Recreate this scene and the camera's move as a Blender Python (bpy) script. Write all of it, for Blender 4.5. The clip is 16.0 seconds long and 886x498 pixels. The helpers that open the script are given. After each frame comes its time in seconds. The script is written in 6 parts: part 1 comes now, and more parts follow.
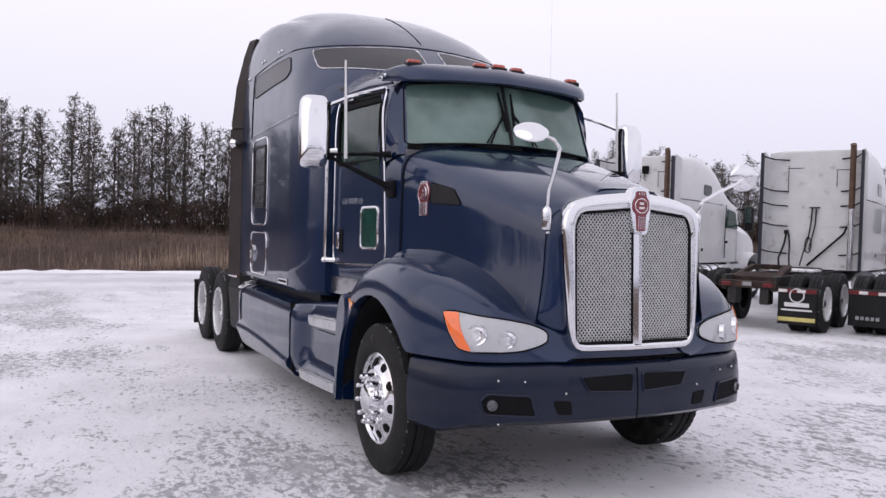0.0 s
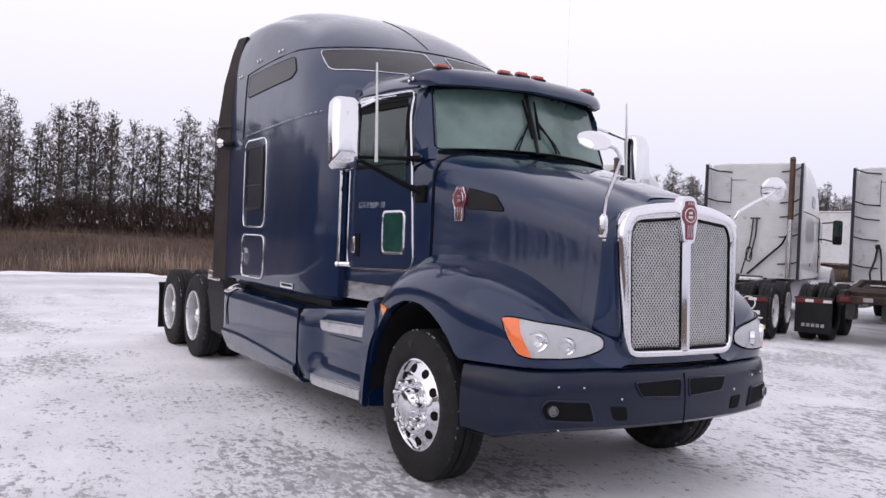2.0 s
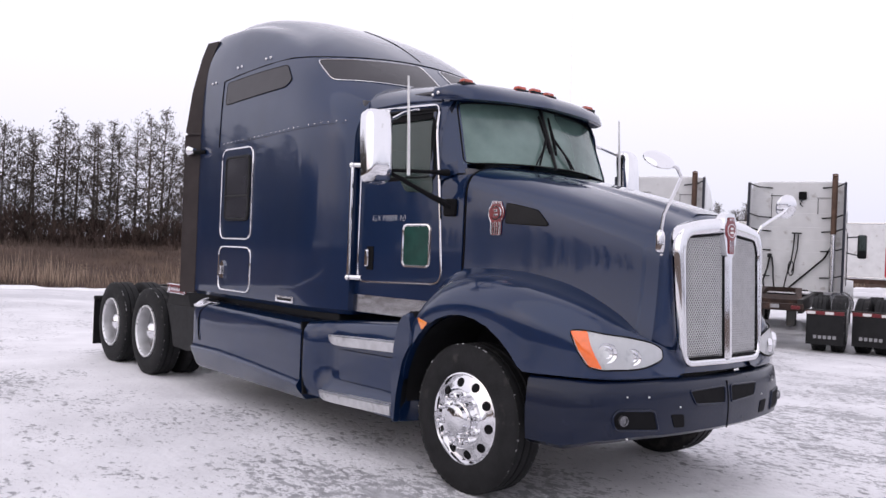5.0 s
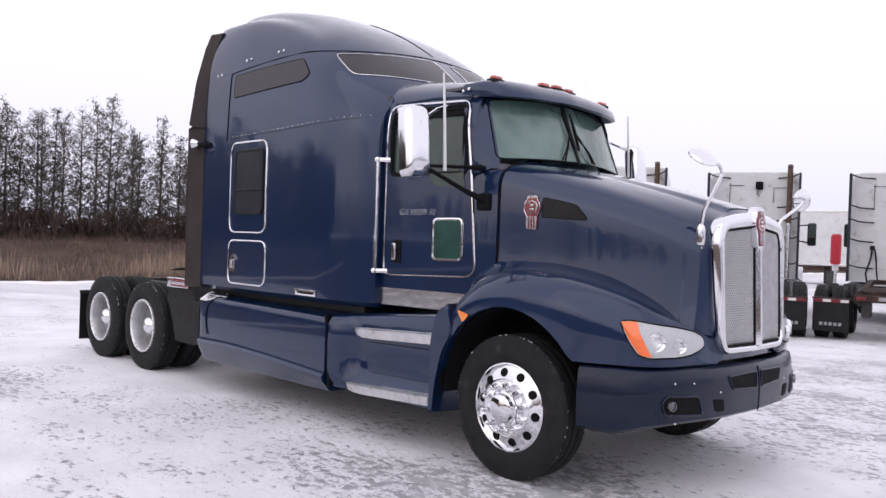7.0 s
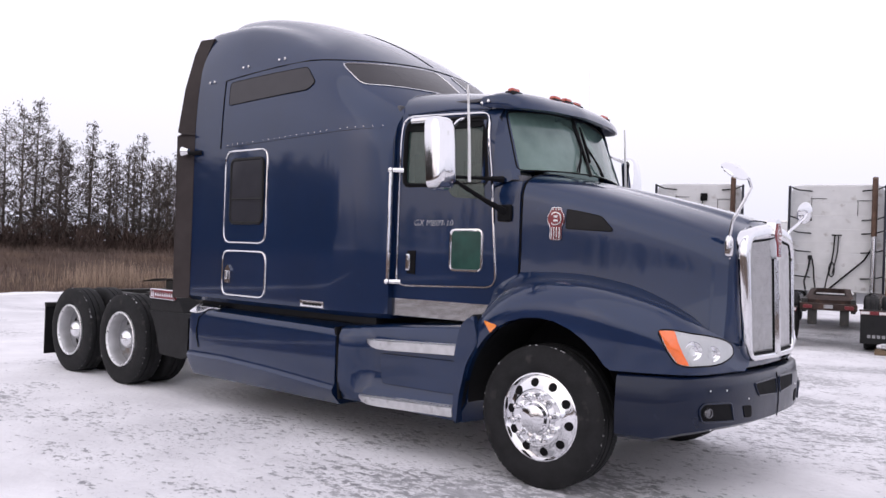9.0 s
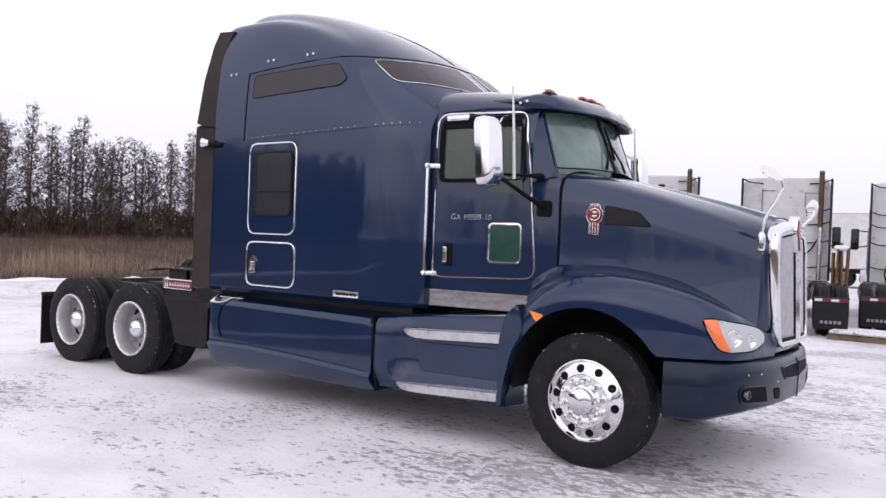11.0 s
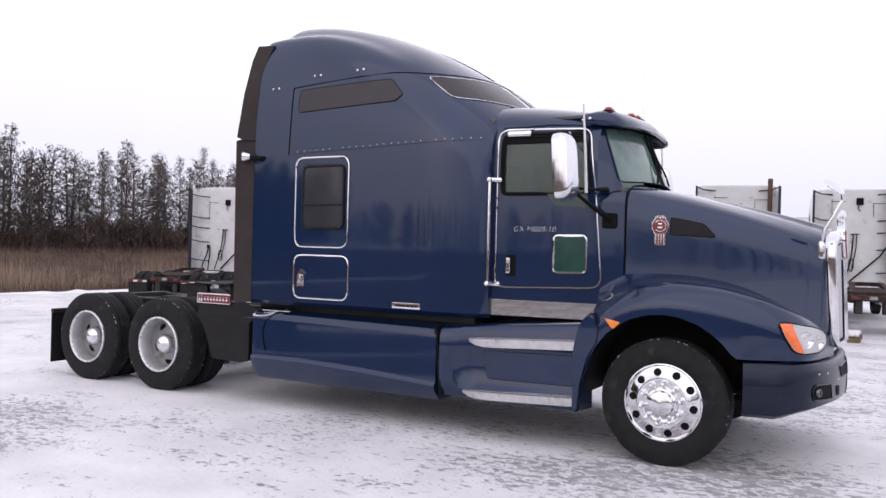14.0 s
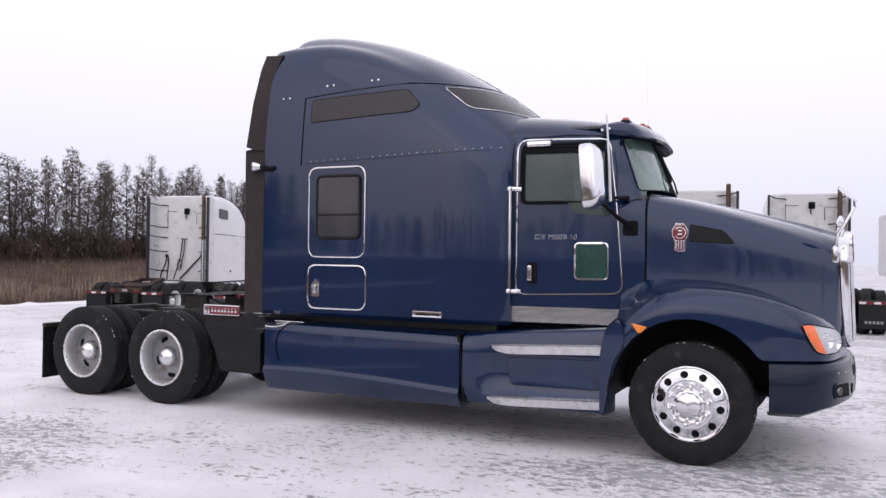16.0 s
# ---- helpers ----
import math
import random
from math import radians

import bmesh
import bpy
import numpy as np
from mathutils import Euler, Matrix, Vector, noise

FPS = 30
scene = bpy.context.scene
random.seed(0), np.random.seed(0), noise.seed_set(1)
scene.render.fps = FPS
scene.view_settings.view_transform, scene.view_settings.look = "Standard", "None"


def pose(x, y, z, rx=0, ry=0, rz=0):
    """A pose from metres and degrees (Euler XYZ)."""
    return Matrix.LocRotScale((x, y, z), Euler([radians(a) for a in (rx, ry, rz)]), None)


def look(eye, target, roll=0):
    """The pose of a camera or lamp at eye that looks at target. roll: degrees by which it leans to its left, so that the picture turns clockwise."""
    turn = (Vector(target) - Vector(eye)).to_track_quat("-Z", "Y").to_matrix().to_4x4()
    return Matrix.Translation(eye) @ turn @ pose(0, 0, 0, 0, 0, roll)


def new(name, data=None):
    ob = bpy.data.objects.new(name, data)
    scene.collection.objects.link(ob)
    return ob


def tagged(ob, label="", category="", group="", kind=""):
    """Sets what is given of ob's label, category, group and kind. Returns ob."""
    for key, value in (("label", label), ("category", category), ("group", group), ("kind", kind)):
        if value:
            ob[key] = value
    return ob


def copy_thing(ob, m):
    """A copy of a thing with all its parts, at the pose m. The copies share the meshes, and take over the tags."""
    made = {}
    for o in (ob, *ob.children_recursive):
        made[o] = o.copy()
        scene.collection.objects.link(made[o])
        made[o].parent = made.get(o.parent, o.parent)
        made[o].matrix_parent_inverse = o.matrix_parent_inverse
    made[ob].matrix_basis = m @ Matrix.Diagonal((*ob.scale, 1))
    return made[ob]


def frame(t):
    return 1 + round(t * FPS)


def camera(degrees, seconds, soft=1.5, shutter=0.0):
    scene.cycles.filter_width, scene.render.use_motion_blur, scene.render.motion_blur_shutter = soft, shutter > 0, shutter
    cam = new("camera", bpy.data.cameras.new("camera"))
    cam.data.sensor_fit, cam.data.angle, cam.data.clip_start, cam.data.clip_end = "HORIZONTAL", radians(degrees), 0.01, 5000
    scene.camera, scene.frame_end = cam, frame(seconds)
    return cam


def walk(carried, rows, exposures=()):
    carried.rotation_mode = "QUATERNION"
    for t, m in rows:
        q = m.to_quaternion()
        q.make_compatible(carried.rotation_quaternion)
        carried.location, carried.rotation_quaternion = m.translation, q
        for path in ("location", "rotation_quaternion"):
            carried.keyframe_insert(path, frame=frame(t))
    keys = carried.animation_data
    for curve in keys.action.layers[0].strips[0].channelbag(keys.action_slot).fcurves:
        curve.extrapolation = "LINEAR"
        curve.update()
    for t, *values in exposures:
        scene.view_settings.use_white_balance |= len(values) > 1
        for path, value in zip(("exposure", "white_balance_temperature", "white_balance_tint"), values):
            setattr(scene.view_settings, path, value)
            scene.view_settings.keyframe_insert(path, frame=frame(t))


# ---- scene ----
cam = camera(57.0, 16.0)
PATH = [
    (0, (5.017, -3.147, 1.612), (3.216, -2.277, 1.565), 1.6),
    (0.5, (4.972, -3.304, 1.616), (3.189, -2.399, 1.576), 2.3),
    (1, (4.843, -3.452, 1.608), (3.081, -2.507, 1.568), 1.3),
    (1.5, (4.704, -3.617, 1.603), (2.975, -2.612, 1.57), 1.9),
    (2, (4.614, -3.848, 1.591), (2.909, -2.803, 1.562), 2.4),
    (2.5, (4.531, -4.029, 1.603), (2.856, -2.936, 1.572), 2.9),
    (3, (4.373, -4.156, 1.59), (2.72, -3.031, 1.541), 1.3),
    (3.5, (4.227, -4.28, 1.595), (2.603, -3.112, 1.562), 1.6),
    (4, (4.147, -4.474, 1.589), (2.557, -3.261, 1.571), 2.1),
    (4.2, (4.12, -4.549, 1.586), (2.548, -3.312, 1.576), 2.0),
    (6.3, (3.67, -5.184, 1.588), (2.218, -3.809, 1.573), 1.8),
    (6.5, (3.651, -5.25, 1.589), (2.206, -3.867, 1.566), 1.1),
    (7, (3.569, -5.404, 1.599), (2.152, -3.993, 1.579), 2.0),
    (7.5, (3.386, -5.516, 1.591), (1.995, -4.079, 1.592), 1.8),
    (8, (3.265, -5.643, 1.588), (1.907, -4.175, 1.592), 2.2),
    (10.3, (2.705, -6.312, 1.589), (1.507, -4.71, 1.598), 1.8),
    (10.5, (2.653, -6.396, 1.59), (1.465, -4.787, 1.595), 2.1),
    (11, (2.534, -6.652, 1.613), (1.384, -5.016, 1.593), 2.2),
    (11.5, (2.413, -6.759, 1.595), (1.308, -5.093, 1.578), 1.7),
    (12, (2.217, -6.875, 1.589), (1.158, -5.178, 1.568), 1.7),
    (12.5, (2.075, -7.065, 1.586), (1.041, -5.353, 1.557), 0.8),
    (13, (1.936, -7.324, 1.626), (0.918, -5.602, 1.606), 0.4),
    (13.5, (1.801, -7.438, 1.629), (0.795, -5.71, 1.622), 0.8),
    (14, (1.583, -7.496, 1.621), (0.602, -5.754, 1.623), 1.5),
    (14.5, (1.44, -7.57, 1.629), (0.498, -5.806, 1.644), 1.2),
    (15, (1.285, -7.749, 1.639), (0.374, -5.968, 1.648), 1.9),
    (15.5, (1.182, -7.847, 1.652), (0.306, -6.049, 1.663), 1.4),
    (16, (0.985, -7.898, 1.633), (0.131, -6.089, 1.652), 0.8),
]
walk(cam, [(t, look(eye, target, roll)) for t, eye, target, roll in PATH],
     exposures=[(0, -0.04), (3.5, 0.08), (8, 0.15), (10.5, 0.18), (14, 0.14), (16, 0.06)])

# ---- sky and sun: overcast winter daylight ----
world = bpy.data.worlds.new("overcast_sky")
scene.world = world
world.use_nodes = True
wn, wl = world.node_tree.nodes, world.node_tree.links
wn.clear()
w_out = wn.new("ShaderNodeOutputWorld")
w_bg = wn.new("ShaderNodeBackground")
w_sky = wn.new("ShaderNodeTexSky")
w_sky.sky_type = "NISHITA"
w_sky.sun_disc = False
w_sky.sun_elevation = radians(22)
w_sky.sun_rotation = radians(200)
w_sky.dust_density = 4.0
w_dim = wn.new("ShaderNodeMix")
w_dim.data_type = "RGBA"
w_dim.blend_type = "MULTIPLY"
w_dim.inputs["Factor"].default_value = 1.0
w_dim.inputs["B"].default_value = (0.10, 0.10, 0.10, 1)
w_mix = wn.new("ShaderNodeMix")
w_mix.data_type = "RGBA"
w_mix.inputs["Factor"].default_value = 0.90
w_geo = wn.new("ShaderNodeTexCoord")
w_sep = wn.new("ShaderNodeSeparateXYZ")
w_ramp = wn.new("ShaderNodeValToRGB")
w_ramp.color_ramp.elements[0].position = 0.0
w_ramp.color_ramp.elements[0].color = (0.735, 0.73, 0.88, 1)
w_ramp.color_ramp.elements[1].position = 0.25
w_ramp.color_ramp.elements[1].color = (1.0, 0.957, 1.08, 1)
wl.new(w_geo.outputs["Generated"], w_sep.inputs[0])
wl.new(w_sep.outputs["Z"], w_ramp.inputs["Fac"])
wl.new(w_sky.outputs["Color"], w_dim.inputs["A"])
wl.new(w_dim.outputs["Result"], w_mix.inputs["A"])
wl.new(w_ramp.outputs["Color"], w_mix.inputs["B"])
wl.new(w_mix.outputs["Result"], w_bg.inputs["Color"])
w_bg.inputs["Strength"].default_value = 1.1
wl.new(w_bg.outputs[0], w_out.inputs["Surface"])

sun_data = bpy.data.lights.new("sun", "SUN")
sun_data.energy, sun_data.angle, sun_data.color = 0.5, radians(80), (1.0, 0.97, 0.93)
sun = new("sun", sun_data)
sun.matrix_world = look((0, 0, 0), (-0.25, 0.55, -0.6))


# ---- materials ----
def material(name, base, rough=0.5, metal=0.0, coat=0.0, vary=0.12, scale=6.0, bump=0.0, bump_scale=60.0,
             second=None, second_scale=2.0, second_at=0.6, spec=0.5, transmission=0.0, rough_vary=0.08):
    m = bpy.data.materials.new(name)
    m.use_nodes = True
    nt = m.node_tree
    b = nt.nodes["Principled BSDF"]
    b.inputs["Roughness"].default_value = rough
    b.inputs["Metallic"].default_value = metal
    b.inputs["Coat Weight"].default_value = coat
    b.inputs["Coat Roughness"].default_value = 0.04
    b.inputs["Specular IOR Level"].default_value = spec
    b.inputs["Transmission Weight"].default_value = transmission
    co = nt.nodes.new("ShaderNodeTexCoord")

    def noise_at(sc, detail=5.0):
        n = nt.nodes.new("ShaderNodeTexNoise")
        n.inputs["Scale"].default_value = sc
        n.inputs["Detail"].default_value = detail
        nt.links.new(co.outputs["Object"], n.inputs["Vector"])
        return n

    n1 = noise_at(scale)
    ramp = nt.nodes.new("ShaderNodeValToRGB")
    lo = [max(0, c * (1 - vary)) for c in base]
    hi = [min(1, c * (1 + vary)) for c in base]
    ramp.color_ramp.elements[0].position, ramp.color_ramp.elements[1].position = 0.3, 0.7
    ramp.color_ramp.elements[0].color, ramp.color_ramp.elements[1].color = (*lo, 1), (*hi, 1)
    nt.links.new(n1.outputs["Fac"], ramp.inputs["Fac"])
    colour = ramp.outputs["Color"]
    if second:
        n2 = noise_at(second_scale, 9.0)
        r2 = nt.nodes.new("ShaderNodeValToRGB")
        r2.color_ramp.elements[0].position, r2.color_ramp.elements[1].position = second_at, second_at + 0.12
        nt.links.new(n2.outputs["Fac"], r2.inputs["Fac"])
        mx = nt.nodes.new("ShaderNodeMix")
        mx.data_type = "RGBA"
        nt.links.new(r2.outputs["Color"], mx.inputs["Factor"])
        nt.links.new(colour, mx.inputs["A"])
        mx.inputs["B"].default_value = (*second, 1)
        colour = mx.outputs["Result"]
    nt.links.new(colour, b.inputs["Base Color"])
    if rough_vary:
        mr = nt.nodes.new("ShaderNodeMapRange")
        mr.inputs["To Min"].default_value = max(0.0, rough - rough_vary)
        mr.inputs["To Max"].default_value = min(1.0, rough + rough_vary)
        nt.links.new(noise_at(scale * 2.7).outputs["Fac"], mr.inputs["Value"])
        nt.links.new(mr.outputs["Result"], b.inputs["Roughness"])
    if bump:
        bp = nt.nodes.new("ShaderNodeBump")
        bp.inputs["Strength"].default_value = bump
        bp.inputs["Distance"].default_value = 0.02
        nt.links.new(noise_at(bump_scale).outputs["Fac"], bp.inputs["Height"])
        nt.links.new(bp.outputs["Normal"], b.inputs["Normal"])
    return m


M_PAINT = material("navy_metallic_paint", (0.0045, 0.0178, 0.060), 0.36, 0.38, 1.0, 0.10, 1.5, second=(0.0064, 0.0215, 0.067), second_scale=9.0, second_at=0.66, spec=0.12)
M_BUMPER = material("navy_bumper_plastic", (0.0028, 0.0072, 0.024), 0.30, 0.0, 0.34, 0.15, 2.5, second=(0.010, 0.017, 0.040), second_scale=14, second_at=0.68, bump=0.04, spec=0.2)
M_BLACK = material("black_plastic", (0.008, 0.008, 0.009), 0.55, vary=0.3, bump=0.08, spec=0.25)
M_EXT = material("brownish_black_extender", (0.032, 0.025, 0.025), 0.6, vary=0.2, bump=0.05, spec=0.25)
# black for rubber and joints, also painted shade for holes without depth
M_SEAM = material("dark_rubber_and_hole_shade", (0.004, 0.004, 0.005), 0.75, spec=0.15)
M_DARKMETAL = material("oily_black_steel", (0.02, 0.019, 0.018), 0.55, 0.3, vary=0.4, second=(0.07, 0.055, 0.045), second_scale=7, second_at=0.6, bump=0.2)
M_CHROME = material("chrome", (0.78, 0.78, 0.80), 0.06, 1.0, vary=0.03, second=(0.5, 0.5, 0.5), second_scale=11, second_at=0.7, rough_vary=0.04)
M_MESH = material("dull_steel_mesh", (0.60, 0.60, 0.61), 0.40, 0.85, vary=0.1, scale=20)
M_ALU = material("polished_aluminium", (0.72, 0.72, 0.74), 0.2, 1.0, vary=0.06, scale=14, rough_vary=0.1)
M_STEP = material("dull_step_aluminium", (0.62, 0.62, 0.63), 0.38, 0.9, vary=0.12, scale=12, second=(0.34, 0.33, 0.33), second_scale=9, second_at=0.62)
M_WORNALU = material("crumpled_stainless", (0.42, 0.42, 0.43), 0.20, 1.0, vary=0.10, scale=14, rough_vary=0.06)
M_RUBBER = material("tyre_rubber", (0.011, 0.011, 0.012), 0.75, vary=0.3, scale=9, bump=0.15, spec=0.25, second=(0.045, 0.042, 0.04), second_scale=5, second_at=0.6)
M_TREAD = material("tyre_tread_rubber", (0.012, 0.012, 0.012), 0.85, vary=0.3, bump=0.3, second=(0.55, 0.55, 0.57), second_scale=34, second_at=0.60, spec=0.25)
# grey darkened for the shade deep in the wheel dish, plus brown dirt patches
M_DISC = material("shaded_dirty_grey", (0.27, 0.27, 0.28), 0.5, vary=0.2, scale=7, second=(0.16, 0.13, 0.11), second_scale=6, second_at=0.6)
M_SILVER = material("silver_painted_steel", (0.46, 0.46, 0.47), 0.38, 0.45, vary=0.12, scale=8, second=(0.30, 0.28, 0.26), second_scale=7, second_at=0.64)
M_LIP = material("bright_rim_lip", (0.68, 0.68, 0.69), 0.28, 0.6, vary=0.08, scale=10)
M_WHITERIM = material("white_painted_steel", (0.66, 0.66, 0.66), 0.4, vary=0.08, second=(0.32, 0.28, 0.24), second_scale=8, second_at=0.66)
M_GLASS = material("tinted_window_glass", (0.065, 0.105, 0.095), 0.05, transmission=0.55, vary=0.2, scale=1.2, rough_vary=0.03)
# mid green with large paler noise patches
M_SCREEN = material("patchy_green_windscreen", (0.17, 0.27, 0.24), 0.06, transmission=0.5, vary=0.2, scale=1.0, second=(0.34, 0.49, 0.445), second_scale=0.9, second_at=0.50, rough_vary=0.03)
M_DARKGLASS = material("dark_smoked_glass", (0.036, 0.036, 0.043), 0.06, vary=0.1, rough_vary=0.03)
M_SMOKE = material("smoked_acrylic_panel", (0.034, 0.032, 0.037), 0.26, vary=0.05, rough_vary=0.02, spec=0.32)
M_GREENSIGN = material("green_tinted_glass", (0.014, 0.052, 0.042), 0.12, vary=0.2, scale=8)
M_LENS = material("clear_lens", (0.93, 0.94, 0.95), 0.07, vary=0.04, scale=20, transmission=0.5, second=(0.62, 0.63, 0.65), second_scale=9, second_at=0.58)
M_REFLECTOR = material("dull_silver_reflector", (0.74, 0.75, 0.77), 0.25, 0.6, vary=0.25, scale=16, second=(0.45, 0.46, 0.48), second_scale=12, second_at=0.56)
M_FOG = material("dusty_fog_lamp_glass", (0.16, 0.16, 0.17), 0.15, 0.8, vary=0.4, scale=40)
M_AMBER = material("amber_lens", (0.85, 0.16, 0.03), 0.2, vary=0.12, scale=20, coat=1.0)
M_ORANGE = material("orange_marker_lens", (0.80, 0.22, 0.02), 0.22, vary=0.1, coat=1.0)
M_ROOFLAMP = material("rusty_orange_lamp_lens", (0.42, 0.055, 0.025), 0.3, vary=0.2, coat=0.6)
M_RED = material("dark_red_enamel", (0.17, 0.010, 0.018), 0.3, vary=0.2, coat=0.6)
M_REDREF = material("red_reflector", (0.13, 0.010, 0.014), 0.35, vary=0.2)
M_WHITE = material("white_truck_paint", (0.70, 0.70, 0.71), 0.35, coat=0.5, vary=0.05, scale=2, second=(0.52, 0.50, 0.48), second_scale=3, second_at=0.64)
M_DIRTYWHITE = material("dirty_white_panel", (0.62, 0.62, 0.63), 0.5, vary=0.08, scale=3, second=(0.40, 0.38, 0.37), second_scale=4, second_at=0.6, bump=0.06)
M_NAVYTRIM = material("dark_blue_trim", (0.010, 0.011, 0.024), 0.55, vary=0.2)
M_BOARD = material("brown_timber", (0.15, 0.075, 0.035), 0.8, vary=0.3, scale=5, bump=0.2)
M_REDBRIGHT = material("bright_red_plastic", (0.45, 0.02, 0.035), 0.45, vary=0.15)
M_TAIL = material("rusty_tail_steel", (0.040, 0.026, 0.022), 0.7, 0.2, vary=0.4, second=(0.09, 0.05, 0.035), second_scale=6, second_at=0.58, bump=0.2, spec=0.25)
M_RUST = material("rusty_exhaust", (0.105, 0.060, 0.042), 0.6, 0.3, vary=0.35, bump=0.2)
M_GREYCLOTH = material("grey_cab_interior", (0.10, 0.10, 0.11), 0.8, vary=0.2)
M_CHALK = material("white_paint_marker", (0.75, 0.76, 0.8), 0.7)
M_BARK = material("dark_bark", (0.07, 0.055, 0.045), 0.9, vary=0.4, bump=0.3)
M_LEAF = material("winter_conifer_leaf", (0.095, 0.083, 0.078), 0.85, vary=0.5, scale=1.2, second=(0.18, 0.155, 0.14), second_scale=1.5, second_at=0.55, spec=0.2)
M_BUSH = material("dark_brush_twigs", (0.090, 0.064, 0.055), 0.9, vary=0.5, scale=1.0, second=(0.075, 0.052, 0.044), second_scale=0.6, second_at=0.55, spec=0.2)
M_GRASS = material("dry_brown_grass", (0.150, 0.110, 0.092), 0.9, vary=0.35, scale=0.6, second=(0.105, 0.078, 0.066), second_scale=0.35, second_at=0.48, spec=0.2)
M_REED = material("dry_pale_reed", (0.38, 0.285, 0.215), 0.9, vary=0.35, scale=0.8, spec=0.2)
M_FIELD = material("brown_field_soil", (0.085, 0.060, 0.049), 0.95, vary=0.35, scale=0.5, second=(0.12, 0.08, 0.055), second_scale=0.3, second_at=0.5, bump=0.4, bump_scale=8, spec=0.2)
M_CLEANSNOW = material("clean_snow", (0.82, 0.815, 0.84), 0.8, vary=0.05, scale=3, bump=0.4, bump_scale=12)
M_WOOD = material("weathered_timber", (0.15, 0.105, 0.065), 0.8, vary=0.3, scale=5, bump=0.2)


def snow_material():
    m = bpy.data.materials.new("packed_snow_and_ice")
    m.use_nodes = True
    nt = m.node_tree
    b = nt.nodes["Principled BSDF"]
    co = nt.nodes.new("ShaderNodeTexCoord")

    def noise_at(sc, detail, stretch=(1, 1, 1), distortion=0.0):
        mp = nt.nodes.new("ShaderNodeMapping")
        mp.inputs["Scale"].default_value = stretch
        mp.inputs["Rotation"].default_value = (0, 0, radians(12))
        nt.links.new(co.outputs["Object"], mp.inputs["Vector"])
        n = nt.nodes.new("ShaderNodeTexNoise")
        n.inputs["Scale"].default_value = sc
        n.inputs["Detail"].default_value = detail
        n.inputs["Distortion"].default_value = distortion
        nt.links.new(mp.outputs[0], n.inputs["Vector"])
        return n

    def ramp(src, stops):
        r = nt.nodes.new("ShaderNodeValToRGB")
        while len(r.color_ramp.elements) < len(stops):
            r.color_ramp.elements.new(0.5)
        for e, (p, c) in zip(r.color_ramp.elements, stops):
            e.position, e.color = p, (*c, 1)
        nt.links.new(src, r.inputs["Fac"])
        return r

    def mix(fac, a, bb):
        mx = nt.nodes.new("ShaderNodeMix")
        mx.data_type = "RGBA"
        nt.links.new(fac, mx.inputs["Factor"])
        nt.links.new(a, mx.inputs["A"])
        nt.links.new(bb, mx.inputs["B"])
        return mx.outputs["Result"]

    def math_node(op, a, bb, c=None):
        n = nt.nodes.new("ShaderNodeMath")
        n.operation = op
        for s, v in zip(n.inputs, (a, bb, c)):
            if v is None:
                continue
            if isinstance(v, (int, float)):
                s.default_value = v
            else:
                nt.links.new(v, s)
        return n.outputs[0]

    k, w = (0, 0, 0), (1, 1, 1)
    snow = ramp(noise_at(1.6, 8).outputs["Fac"], [(0.3, (0.69, 0.68, 0.705)), (0.7, (0.83, 0.82, 0.845))])
    ice = ramp(noise_at(7.0, 8).outputs["Fac"], [(0.3, (0.17, 0.17, 0.185)), (0.7, (0.38, 0.38, 0.40))])
    # scuffed belts: broad clusters, strongest where vehicles turn
    sep = nt.nodes.new("ShaderNodeSeparateXYZ")
    nt.links.new(co.outputs["Object"], sep.inputs[0])
    along = nt.nodes.new("ShaderNodeMapRange")
    along.inputs["From Min"].default_value, along.inputs["From Max"].default_value = -11.0, 1.0
    along.inputs["To Min"].default_value, along.inputs["To Max"].default_value = -0.11, 0.0
    nt.links.new(sep.outputs["X"], along.inputs["Value"])
    belt = ramp(math_node("MULTIPLY", math_node("ABSOLUTE", math_node("ADD", sep.outputs["Y"], 3.1), 0.0), 0.4), [(0.0, w), (1.0, k)])
    belt.color_ramp.elements[1].position = 1.0
    broad = math_node("ADD", noise_at(0.32, 3, (1, 1.6, 1), 0.6).outputs["Fac"], along.outputs[0])
    broad = math_node("MULTIPLY_ADD", noise_at(1.3, 4, (0.8, 1.5, 1), 0.3).outputs["Fac"], 0.45, broad)
    broad = math_node("MULTIPLY_ADD", belt.outputs["Color"], 0.05, broad)
    broad = math_node("MINIMUM", broad, 0.82)
    flecks = noise_at(10.5, 9, (0.85, 1.3, 1), 0.15)
    flecks.inputs["Roughness"].default_value = 0.66
    fleck = flecks.outputs["Fac"]
    total = math_node("MULTIPLY_ADD", broad, 0.62, fleck)
    total = math_node("SUBTRACT", total, 0.07)
    f1 = ramp(total, [(0.93, k), (0.955, (0.92, 0.92, 0.92))])
    col = mix(f1.outputs["Color"], snow.outputs["Color"], ice.outputs["Color"])
    fine_noise = noise_at(24.0, 5, (0.9, 1.25, 1))
    fine_noise.inputs["Roughness"].default_value = 0.62
    fine = ramp(math_node("SUBTRACT", math_node("MULTIPLY_ADD", broad, 0.65, fine_noise.outputs["Fac"]), 0.10), [(0.945, k), (0.975, (0.6, 0.6, 0.6))])
    col = mix(fine.outputs["Color"], col, ice.outputs["Color"])
    # a few smooth bare ice plates
    plate = ramp(math_node("MULTIPLY", math_node("MULTIPLY_ADD", noise_at(1.7, 3, (0.8, 1.4, 1)).outputs["Fac"], 0.7, broad), 0.5), [(0.618, k), (0.626, (0.7, 0.7, 0.7))])
    icecol = nt.nodes.new("ShaderNodeRGB")
    icecol.outputs[0].default_value = (0.38, 0.38, 0.40, 1)
    col = mix(plate.outputs["Color"], col, icecol.outputs[0])
